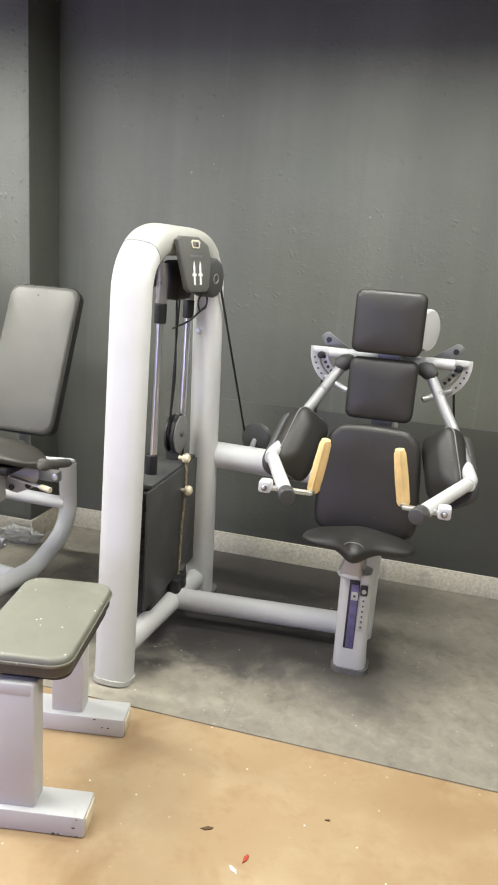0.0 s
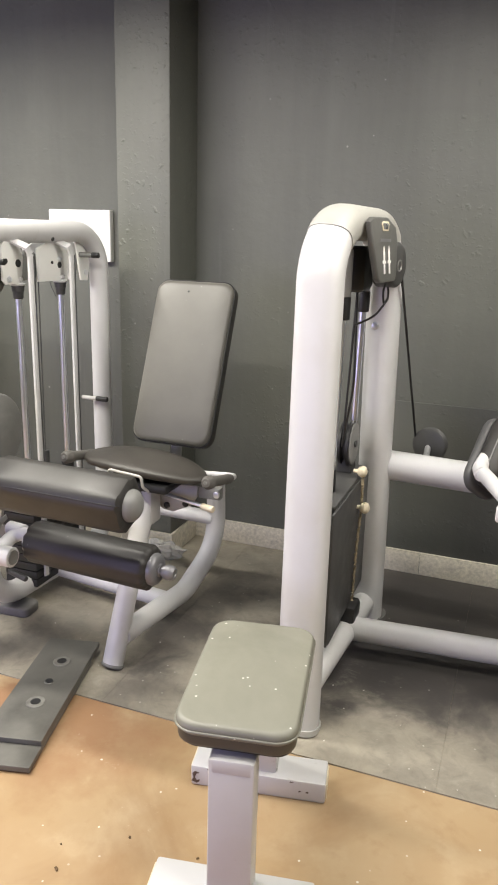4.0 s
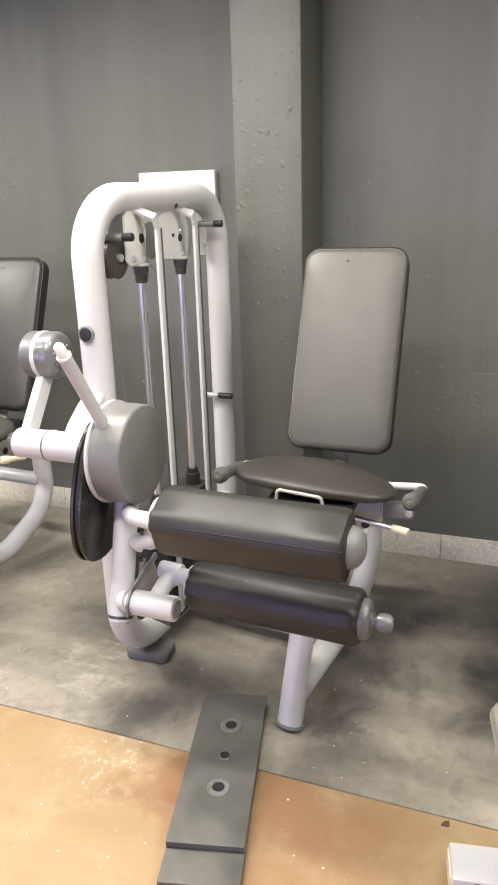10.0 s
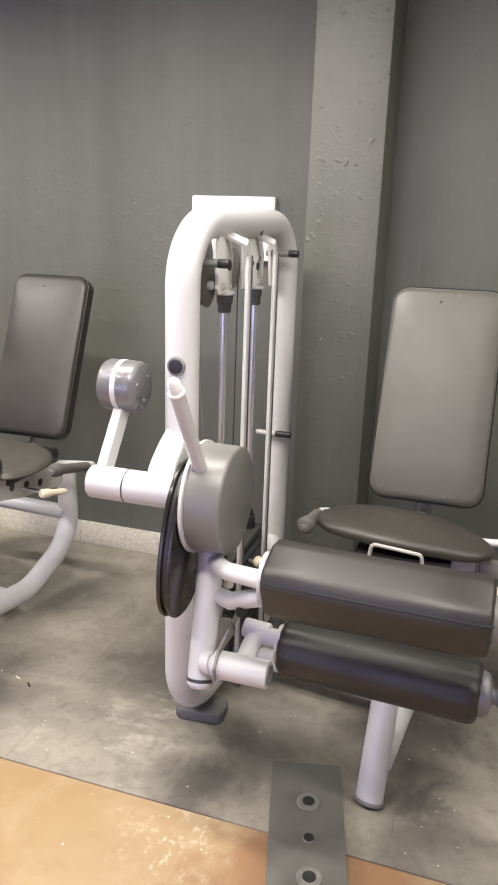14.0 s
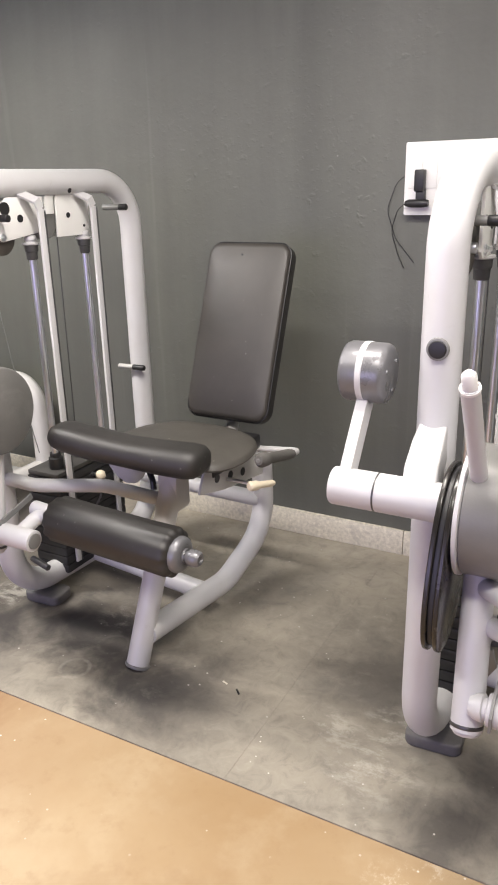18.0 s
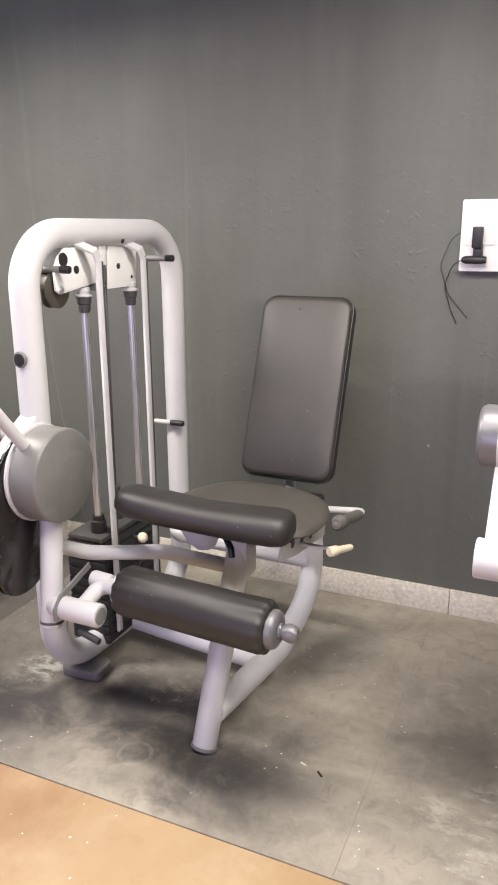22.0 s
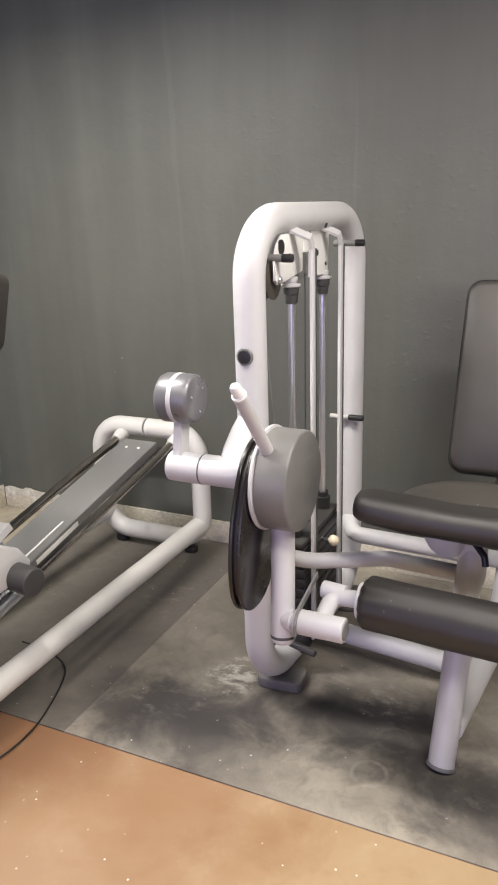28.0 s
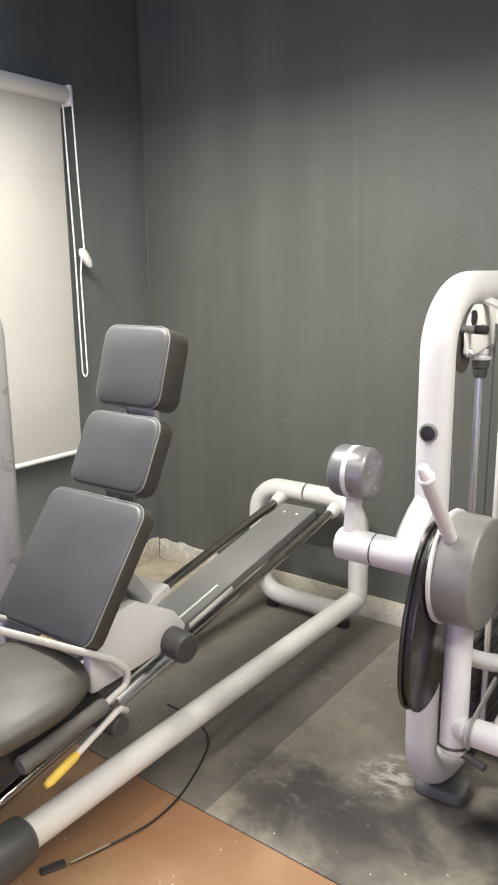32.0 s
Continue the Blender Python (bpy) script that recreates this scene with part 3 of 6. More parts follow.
M_RAIL = material("polished_dark_chrome", (0.42, 0.39, 0.36), 0.17, 1.0, vary=0.12, scale=14, rough_vary=0.06)
M_PULLEY = material("brownish_grey_nylon", (0.085, 0.075, 0.064), 0.42, 0.2, vary=0.25, scale=20)
M_STEEL = material("dark_steel", (0.1, 0.1, 0.1), 0.4, 0.6, vary=0.2, scale=12)
M_LEMON = material("bright_yellow_grip", (0.80, 0.58, 0.10), 0.5, vary=0.12, scale=18)
M_YELLOW = material("yellow_grip", (0.82, 0.60, 0.27), 0.5, vary=0.12, scale=18)
M_IVORY = material("ivory_plastic", (0.74, 0.66, 0.5), 0.4, vary=0.06, scale=18)
M_PAPER = material("white_board", (0.82, 0.82, 0.8), 0.6, vary=0.03, scale=5)
M_GREYRUB = material("grey_rubber", (0.16, 0.155, 0.15), 0.6, vary=0.2, scale=20, bump=0.1, bump_scale=150)
M_GLOSS = material("glossy_black_plastic", (0.02, 0.018, 0.016), 0.22, vary=0.2, scale=9)
M_SILVERGREY = material("dark_silver_paint", (0.19, 0.19, 0.20), 0.34, 0.35, vary=0.08, scale=14)
M_FOAM = material("grey_foam", (0.115, 0.110, 0.102), 0.7, vary=0.2, scale=30, bump=0.2, bump_scale=260)
M_LILAC = material("lilac_scale_label", (0.115, 0.105, 0.235), 0.4, vary=0.3, scale=30)
M_SCREED = material("bare_screed", (0.42, 0.37, 0.28), 0.8, vary=0.25, scale=9, bump=0.3, bump_scale=60, dust=0.5)
M_DARKGREY = material("dark_grey_plastic", (0.06, 0.06, 0.06), 0.45, vary=0.15, scale=12, bump=0.06, bump_scale=240)
M_BRASS = material("tan_cord", (0.3, 0.25, 0.17), 0.6, 0.2, vary=0.2, scale=60)
M_PLATE = material("dark_plate_steel", (0.145, 0.142, 0.130), 0.48, 0.3, vary=0.25, scale=8, bump=0.08, bump_scale=120)
M_WORNSTEEL = material("rubbed_steel", (0.185, 0.182, 0.168), 0.5, 0.3, vary=0.35, scale=30, bump=0.08, bump_scale=120)
M_LEAF = material("dry_leaf", (0.12, 0.07, 0.03), 0.8, vary=0.3, scale=60)
M_RUST = material("bared_rusty_steel", (0.10, 0.07, 0.055), 0.7, vary=0.3, scale=80)
M_RED = material("red_scrap", (0.45, 0.06, 0.03), 0.7, vary=0.2, scale=60)


def clear_glass():
    mat = bpy.data.materials.new("window_glass")
    mat.use_nodes = True
    b = mat.node_tree.nodes["Principled BSDF"]
    b.inputs["Base Color"].default_value = (1, 1, 1, 1)
    b.inputs["Roughness"].default_value = 0.02
    b.inputs["Transmission Weight"].default_value = 1.0
    b.inputs["IOR"].default_value = 1.45
    return mat


M_GLASS = clear_glass()
M_PALEGREY = material("pale_grey_plastic", (0.225, 0.225, 0.215), 0.48, vary=0.06, scale=10, bump=0.05, bump_scale=220)
M_SHROUD = material("pale_shroud_plastic", (0.40, 0.395, 0.37), 0.42, vary=0.1, scale=9, bump=0.05, bump_scale=220)
M_STACKTOP = material("dusty_black_steel", (0.055, 0.053, 0.05), 0.55, 0.2, vary=0.25, scale=18, bump=0.06, bump_scale=150)
M_LIGHTGREY = material("light_grey_paint", (0.48, 0.475, 0.46), 0.4, vary=0.08, scale=9)


def blind_fabric():
    g = Nodes("cream_blind_fabric")
    weave = g.noise(420.0, 2)
    c = g.mix(g.span(g.noise(2.0, 4), 0.3, 0.7), (0.68, 0.66, 0.625), (0.74, 0.725, 0.69))
    g.done(c, 0.85, g.bump(weave, 0.1, 0.001))
    t = g.nodes.new("ShaderNodeBsdfTranslucent")
    g.put(t.inputs["Color"], c)
    m = g.nodes.new("ShaderNodeMixShader")
    m.inputs[0].default_value = 0.45
    g.links.new(g.bsdf.outputs[0], m.inputs[1])
    g.links.new(t.outputs[0], m.inputs[2])
    g.links.new(m.outputs[0], g.nodes["Material Output"].inputs["Surface"])
    return g.mat


M_BLIND = blind_fabric()


def clear_film():
    mat = bpy.data.materials.new("crumpled_clear_film")
    mat.use_nodes = True
    b = mat.node_tree.nodes["Principled BSDF"]
    b.inputs["Base Color"].default_value = (0.72, 0.72, 0.68, 1)
    b.inputs["Roughness"].default_value = 0.22
    b.inputs["Transmission Weight"].default_value = 0.55
    b.inputs["IOR"].default_value = 1.2
    return mat


M_FILM = clear_film()
# ---- structure ----
def wall(name, lo, hi, label):
    return tagged(link(name, box(lo, hi), M_WALL, smooth=False), label, "wall", kind="structure")


floor = tagged(link("floor", box((LEFT_X - 0.2, BACK_Y - 0.2, -0.12), (RIGHT_X + 0.2, WALL_Y + 0.2, -0.005)), M_FLOOR, smooth=False), "worn ochre painted concrete floor with white paint specks", "floor", kind="structure")
wall("wall_north", (LEFT_X - 0.2, WALL_Y, -0.1), (RIGHT_X + 0.2, WALL_Y + 0.2, CEIL_Z), "rough dark grey-green painted wall behind the machines")
wall("wall_east", (RIGHT_X, BACK_Y, -0.1), (RIGHT_X + 0.2, WALL_Y, CEIL_Z), "plain dark grey painted side wall")
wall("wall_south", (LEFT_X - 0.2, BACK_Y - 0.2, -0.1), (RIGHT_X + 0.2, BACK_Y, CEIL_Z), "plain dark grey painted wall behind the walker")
tagged(link("ceiling", box((LEFT_X - 0.2, BACK_Y - 0.2, CEIL_Z), (RIGHT_X + 0.2, WALL_Y + 0.2, CEIL_Z + 0.15)), M_CEIL, smooth=False), "black painted ceiling", "ceiling", kind="structure")
# west wall with the window opening
WY0, WY1, WZ0, WZ1 = 1.45, 3.02, 0.80, 2.18
bm = bmesh.new()
add_box(bm, (LEFT_X - 0.2, BACK_Y, -0.1), (LEFT_X, WY0, CEIL_Z))
add_box(bm, (LEFT_X - 0.2, WY1, -0.1), (LEFT_X, WALL_Y, CEIL_Z))
add_box(bm, (LEFT_X - 0.2, WY0, -0.1), (LEFT_X, WY1, WZ0))
add_box(bm, (LEFT_X - 0.2, WY0, WZ1), (LEFT_X, WY1, CEIL_Z))
tagged(link("wall_west", bm, M_BLUEWALL, smooth=False), "dark painted wall, tinted bluer for side light, with a window opening", "wall", kind="structure")
window = thing("window_1", pose(LEFT_X - 0.12, (WY0 + WY1) / 2, WZ0), "white framed window behind the blind", "window", kind="structure")
ww, wh = WY1 - WY0, WZ1 - WZ0
for y0, y1, z0, z1 in ((-ww / 2, ww / 2, 0, 0.05), (-ww / 2, ww / 2, wh - 0.05, wh), (-ww / 2, -ww / 2 + 0.05, 0.05, wh - 0.05), (ww / 2 - 0.05, ww / 2, 0.05, wh - 0.05)):
    part("window_frame", box((-0.03, y0, z0), (0.03, y1, z1), 0.004), M_PAPER, window)
for y0, y1 in ((-ww / 2 + 0.05, ww / 2 - 0.05),):
    pane = part("pane", box((-0.003, y0, 0.05), (0.003, y1, wh - 0.05)), M_GLASS, window)
    pane.visible_shadow = False
tagged(link("pillar", box((-1.825, 3.385, -0.1), (-1.576, WALL_Y, CEIL_Z), 0.006), M_PILLAR), "square pillar in rough dark grey-green paint", "pillar", kind="structure")
bm = box((-1.0, WALL_Y - 0.016, 0.1), (RIGHT_X, WALL_Y, 0.790), 0.005)
for v in bm.verts:
    # the band runs out towards the pillar
    thin = min(1.0, max(0.06, (v.co.x + 1.0) / 0.45))
    v.co.y = WALL_Y - (WALL_Y - v.co.y) * (thin if v.co.x < -0.5 else 1.0)
tagged(link("wall_dado", bm, M_DADO), "slightly raised lower band of the dark painted wall", "wall band", kind="structure")

# skirting of speckled stone pieces
skirt = thing("baseboard", pose(0, WALL_Y, 0), "speckled grey stone skirting along the dark wall", "skirting", kind="structure")
x = -5.3375
while x < RIGHT_X:
    x1 = min(x + 0.61, RIGHT_X)
    for a, b, y in ((x, x1, -0.013),):
        if b <= -1.825 or a >= -1.576:
            part("skirting_piece", box((a + 0.001, y, -0.004), (b - 0.001, 0.0, 0.105), 0.0025), M_SKIRT, skirt)
        else:
            if a < -1.825:
                part("skirting_piece", box((a + 0.001, y, -0.004), (-1.826, 0.0, 0.105), 0.0025), M_SKIRT, skirt)
            if b > -1.576:
                part("skirting_piece", box((-1.575, y, -0.004), (b - 0.001, 0.0, 0.105), 0.0025), M_SKIRT, skirt)
    x = x1
part("skirting_piece", box((-1.838, -0.283, -0.004), (-1.563, -0.27, 0.105), 0.0025), M_SKIRT, skirt)
part("skirting_piece", box((-1.576, -0.27, -0.004), (-1.563, -0.014, 0.105), 0.0025), M_SKIRT, skirt)
part("skirting_piece", box((LEFT_X, -2.0, -0.004), (LEFT_X + 0.013, -0.014, 0.105), 0.0025), M_SKIRT, skirt)
rng = random.Random(21)
for x0, x1, along in ((-5.33, -4.93, True), (-0.46, -0.02, False)):
    top = [(x0 + (x1 - x0) * k / 14, rng.uniform(0.098, 0.128)) for k in range(15)]
    low = [(x0 + (x1 - x0) * k / 14, rng.uniform(0.035, 0.085)) for k in range(15)]
    lie = Matrix(((1, 0, 0, 0), (0, 0, -1, -0.0135), (0, 1, 0, 0), (0, 0, 0, 1))) if along else Matrix(((0, 0, 1, LEFT_X + 0.0135), (1, 0, 0, 0), (0, 1, 0, 0), (0, 0, 0, 1)))
    part("plaster_smear", slab(low + top[::-1], 0.004, 0.0015, lie), M_PLASTER, skirt, "rough white plaster smear")

# rubber matting in separate sheets
mats = thing("rubber_matting", pose(0, EDGE_Y, -0.005), "worn grey rubber floor mats with scuffs and dust", "rubber mat", kind="structure")
edges = [-4.93, -3.878, -2.335, -1.275, -0.215, 0.86, 1.93, RIGHT_X]
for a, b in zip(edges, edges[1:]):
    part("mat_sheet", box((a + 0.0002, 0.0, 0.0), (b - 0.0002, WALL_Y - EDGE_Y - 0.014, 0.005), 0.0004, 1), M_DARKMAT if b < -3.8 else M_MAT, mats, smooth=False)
part("mat_sheet", box((-4.93, -0.9, 0.0), (-4.87, -0.002, 0.004), 0.0012, 1), M_MAT, mats, smooth=False)
tagged(link("screed_patch", box((LEFT_X + 0.014, 2.9, -0.0055), (-4.935, WALL_Y - 0.014, -0.001)), M_SCREED, smooth=False), "bare dusty screed strip in the corner", "floor", kind="structure")
# ---- strength machines with a hoop tower ----
def hoop_tower(root, swing, cw_shift, lever_tip, cam_size, upright=False):
    """Weight tower with guide rods, stack, pulley drum, counterweight and hand lever. Origin: foot of the front upright."""
    dx = 0.055
    path = fillet([(0.03, 0.36, 0.084), (0, 0, 0.084), (0, 0, 1.452), (dx, 0.745, 1.458), (dx, 0.745, 0.084), (0.03, 0.38, 0.084)], 0.155, 12)
    taper = [1.0 - 0.07 * min(1.0, max(0.0, p.y / 0.72)) for p in path]
    hoop = part("hoop_frame", sweep(bmesh.new(), path, circle(0.043, 24), (0, 0, 1), taper), M_WHITE, root, "white powder-coated bent tube")
    part("rubber_foot", slab(round_rect(0.15, 0.10, 0.025), 0.036, 0.007, pose(0.018, 0.13, 0.0, 0, 0, 4)), M_GREYRUB, root, "grey rubber foot pad")
    part("rubber_foot", slab(round_rect(0.115, 0.15, 0.04), 0.045, 0.01, pose(dx, 0.70, 0.0)), M_GREYRUB, root)
    ring = part("plug_ring", rod((0.004, -0.044, 1.11), (0.004, -0.0525, 1.11), 0.024, 0.003), M_GREY, hoop)
    part("tube_plug", rod((0.004, -0.046, 1.11), (0.004, -0.055, 1.11), 0.019, 0.003), M_BLACK, ring, "black plastic tube plug")
    # cross pins
    for px0, px1, py, pz in ((-0.03, 0.085, 0.10, 1.352), (0.02, 0.125, 0.635, 1.366)):
        pin = part("cross_pin", rod((px0, py, pz), (px1 - 0.03, py, pz), 0.0105, 0.002), M_GREY, root)
        part("pin_tip", rod((px1 - 0.032, py, pz), (px1, py, pz), 0.0115, 0.003), M_BLACK, pin)
    part("drain_hole", rod((0.072, 0.40, 1.428), (0.0745, 0.40, 1.427), 0.008, 0.0, 14), M_BLACK, hoop)
    peg = part("shroud_peg", rod((-0.01, 0.688, 0.757), (0.06, 0.688, 0.757), 0.009, 0.002), M_LIGHTGREY, root)
    part("peg_sleeve", rod((0.06, 0.688, 0.757), (0.115, 0.688, 0.757), 0.011, 0.003), M_BLACK, peg, "black rubber sleeve")
    # hanger plates with drilled holes
    plates = (
            ([(0.147, 1.285), (0.162, 1.27), (0.252, 1.272), (0.265, 1.365), (0.239, 1.425), (0.185, 1.438), (0.147, 1.405)], ((0.234, 1.342, 0.014), (0.166, 1.352, 0.009)), ((0.18, 1.288),)),
            ([(0.352, 1.272), (0.54, 1.266), (0.555, 1.36), (0.527, 1.413), (0.427, 1.42), (0.350, 1.392)], ((0.44, 1.34, 0.006), (0.488, 1.330, 0.012)), ((0.488, 1.352),)),
            ([(0.640, 1.264), (0.686, 1.261), (0.712, 1.358), (0.695, 1.40), (0.64, 1.438), (0.605, 1.428)], (), ((0.67, 1.295),))) if upright else (
            ([(0.092, 1.350), (0.095, 1.292), (0.115, 1.280), (0.298, 1.303), (0.305, 1.412), (0.15, 1.412), (0.112, 1.385)], ((0.135, 1.379, 0.020), (0.196, 1.347, 0.012)), ((0.115, 1.294),)),
            ([(0.363, 1.279), (0.525, 1.279), (0.535, 1.407), (0.372, 1.42)], ((0.422, 1.348, 0.009), (0.500, 1.310, 0.005)), ()),
            ([(0.318, 1.355), (0.355, 1.355), (0.358, 1.415), (0.320, 1.415)], (), ()))
    for outline, holes, bolts in plates:
        bm = bmesh.new()
        slab([(y, z) for y, z in outline], 0.008, 0.001, Matrix(((0, 0, 1, 0.028), (1, 0, 0, 0), (0, 1, 0, 0), (0, 0, 0, 1))), bm)
        plate = part("hanger_plate", bm, M_PAPER, root)
        for hy, hz, hr in holes:
            part("bolt_hole", rod((0.034, hy, hz), (0.0385, hy, hz), hr, 0.0), M_BLACK, plate)
        for hy, hz in bolts:
            part("plate_bolt", lathe((0.035, hy, hz), (0.046, hy, hz), [(0, 0.011), (0.5, 0.011), (0.55, 0.0075), (1, 0.006)], 8), M_CHROME, plate)
        bm = bmesh.new()
        slab([(y, z) for y, z in outline], 0.008, 0.001, Matrix(((0, 0, 1, -0.03), (1, 0, 0, 0), (0, 1, 0, 0), (0, 0, 0, 1))), bm)
        part("hanger_plate", bm, M_WHITE, root)
    part("tie_bolt", rod((-0.03, 0.128, 1.295), (0.030, 0.128, 1.295), 0.012, 0.003), M_CHROME, root)
    part("top_pulley", lathe((-0.014, 0.128, 1.295), (0.018, 0.128, 1.295), [(0, 0.05), (0.1, 0.058), (0.35, 0.051), (0.65, 0.051), (0.9, 0.058), (1, 0.05)], 28), M_PULLEY, root, "brownish grey cable pulley")
    part("top_pulley", lathe((-0.014, 0.33, 1.33), (0.018, 0.33, 1.33), [(0, 0.05), (0.1, 0.056), (0.35, 0.05), (0.65, 0.05), (0.9, 0.056), (1, 0.05)], 28), M_GREY, root)
    # guide rods
    for ry in (0.247, 0.505):
        rx = 0.015 + 0.02 * ry
        g = part("guide_rod", rod((rx, ry, 0.1), (rx, ry, 1.285), 0.0115, 0.0, 16), M_CHROME, root, "chromed guide rod")
        part("rod_washer", lathe((rx, ry, 1.262), (rx, ry, 1.292), [(0, 0.026), (0.08, 0.029), (0.25, 0.029), (0.35, 0.017), (0.5, 0.017), (0.55, 0.020), (0.9, 0.020), (1, 0.016)], 20), M_WHITE, g, "white washer and nut")
        part("rod_collar", lathe((rx, ry, 1.214), (rx, ry, 1.264), [(0, 0.016), (0.08, 0.0185), (0.5, 0.0195), (0.56, 0.0225), (1, 0.0235)], 20), M_DARKGREY, g, "dark rubber stop")
        part("rod_bushing", lathe((rx, ry, 0.474), (rx, ry, 0.535), [(0, 0.026), (0.7, 0.026), (0.75, 0.02), (1, 0.02)], 20), M_BLACK, g)
    # flat shroud strips
    for fy in (0.235, 0.492):
        strip = part("shroud_strip", box((0.085, fy - 0.013, 0.12), (0.095, fy + 0.013, 1.375), 0.002), M_WHITE, root)
        bm = bmesh.new()
        sweep(bm, [Vector((0.09, fy, 1.375)), Vector((0.088, fy - 0.012, 1.40)), Vector((0.035, fy - 0.03, 1.425))], [(-0.016, -0.004), (0.016, -0.004), (0.016, 0.004), (-0.016, 0.004)], (1, 0, 0.3))
        part("strip_tab", bm, M_WHITE, strip)
        part("strip_edge", box((0.0955, fy + 0.0085, 0.12), (0.0985, fy + 0.0135, 1.37), 0.0008), M_STEEL, strip)
    # weight stack
    for k in range(11):
        z0 = 0.082 + k * 0.034
        part("weight_plate", box((-0.075, 0.19, z0), (0.075, 0.55, z0 + 0.032), 0.004), M_BLACK, root)
    part("head_plate", box((-0.07, 0.19, 0.457), (0.07, 0.55, 0.476), 0.005), M_STACKTOP, root, "dusty dark head plate")
    part("lift_stem", rod((0.012, 0.375, 0.475), (0.012, 0.375, 0.60), 0.014, 0.003, 16), M_STEEL, root)
    pin = part("selector_pin", rod((0.07, 0.377, 0.415), (0.10, 0.377, 0.415), 0.006, 0.001), M_CHROME, root)
    part("selector_knob", lathe((0.092, 0.377, 0.415), (0.128, 0.377, 0.415), [(0, 0.008), (0.15, 0.016), (0.4, 0.0195), (0.7, 0.0175), (0.92, 0.01), (1, 0.004)], 20), M_IVORY, pin, "ivory plastic ball knob")
    part("pin_cord", tube([(0.11, 0.38, 0.40), (0.105, 0.37, 0.33), (0.08, 0.35, 0.27), (0.06, 0.30, 0.2)], 0.004, 0.05, 8), M_STEEL, root)
    part("pull_cable", tube([(0.005, 0.06, 1.29), (0.02, 0.10, 0.9), (0.02, 0.17, 0.56)], 0.0016, 0.3, 8), M_GREY, root)
    part("pull_cable", tube([(0.01, 0.385, 1.32), (0.012, 0.372, 0.53)], 0.0022, n=8), M_STEEL, root)
    # drum, cam, lever arm
    dy, dz = -0.132, 0.816
    drum = part("cam_drum", lathe((0.114, dy, dz), (0.20, dy, dz), [(0, 0.129), (0.03, 0.132), (0.91, 0.131), (0.97, 0.129), (1, 0.125)], 56), M_DRUM, root, "scuffed grey plastic drum cover")
    part("drum_badge", lathe((0.2, dy + 0.012, dz + 0.004), (0.2008, dy + 0.012, dz + 0.004), [(0, 0.042), (0.3, 0.041), (1, 0.035)], 32), M_DRUM, drum)
    part("drum_rim", lathe((0.102, dy, dz), (0.114, dy, dz), [(0, 0.130), (0.2, 0.137), (0.8, 0.137), (1, 0.130)], 56), M_WHITE, drum, "white rim behind the drum")
    cam = [(-0.235, 0.855), (-0.268, 0.79), (-0.292, 0.72), (-0.303, 0.65), (-0.295, 0.59), (-0.265, 0.553), (-0.22, 0.54), (-0.17, 0.545), (-0.125, 0.57), (-0.09, 0.615), (-0.06, 0.68), (-0.04, 0.76), (-0.035, 0.83), (-0.065, 0.88), (-0.12, 0.905), (-0.18, 0.90)]
    smooth = []
    for i in range(len(cam)):
        p0, p1, p2, p3 = (Vector(cam[(i + k - 1) % len(cam)]) for k in range(4))
        for f in (0, 0.34, 0.67):
            smooth.append(tuple(0.5 * ((2 * p1) + (p2 - p0) * f + (2 * p0 - 5 * p1 + 4 * p2 - p3) * f * f + (3 * p1 - p0 - 3 * p2 + p3) * f ** 3)))
    for name, x0, th, k, mat in (("cam_plate", 0.088, 0.010, 1.0, M_GLOSS), ("cam_web", 0.076, 0.012, 0.95, M_BLACK), ("cam_plate", 0.066, 0.010, 1.0, M_GLOSS)):
        outline = [(dy - 0.035 + (y - dy + 0.035) * k * cam_size, 0.73 + (z - 0.73) * k * (cam_size if z > 0.73 else 1.0 + 3.0 * (cam_size - 1.0))) for y, z in smooth]
        part(name, slab(outline, th, 0.003, Matrix(((0, 0, 1, x0), (1, 0, 0, 0), (0, 1, 0, 0), (0, 0, 0, 1)))), mat, root, "glossy black oval cam" if name == "cam_plate" else "")
    arm_top, arm_low = Vector((0.14, -0.135, 0.70)), Vector((0.16, -0.195 + swing, 0.385))
    lever_arm = part("lever_arm", tube([arm_top, arm_low], 0.032, n=24), M_WHITE, root)
    part("arm_ring", rod(arm_low.lerp(arm_top, 0.02), arm_low.lerp(arm_top, 0.045), 0.0335, 0.002, 24), M_STEEL, lever_arm)
    part("arm_cap", rod(arm_low.lerp(arm_top, -0.03), arm_low.lerp(arm_top, 0.02), 0.027, 0.006, 24), M_WHITE, lever_arm)
    handle = part("hand_lever", tube([(0.135, -0.205, 0.905), lever_tip], 0.0165, n=20), M_WHITE, root)
    tip = Vector(lever_tip)
    away = (tip - Vector((0.135, -0.205, 0.905))).normalized()
    part("lever_tip", lathe(tip - away * 0.008, tip + away * 0.032, [(0, 0.0175), (0.15, 0.018), (0.2, 0.0135), (0.85, 0.0125), (1, 0.008)], 20), M_PAPER, handle, "white plastic lever tip")
    part("lever_socket", rod((0.135, -0.198, 0.892), (0.135, -0.212, 0.912), 0.021, 0.003), M_GREYRUB, handle)
    # counterweight on its side arm
    axle = part("counter_axle", rod((-0.175, -0.155, 0.823), (0.068, -0.155, 0.823), 0.041, 0.004, 28), M_WHITE, root)
    part("axle_joint", rod((-0.0775, -0.155, 0.823), (-0.0735, -0.155, 0.823), 0.0415, 0.0, 28), M_STEEL, axle)
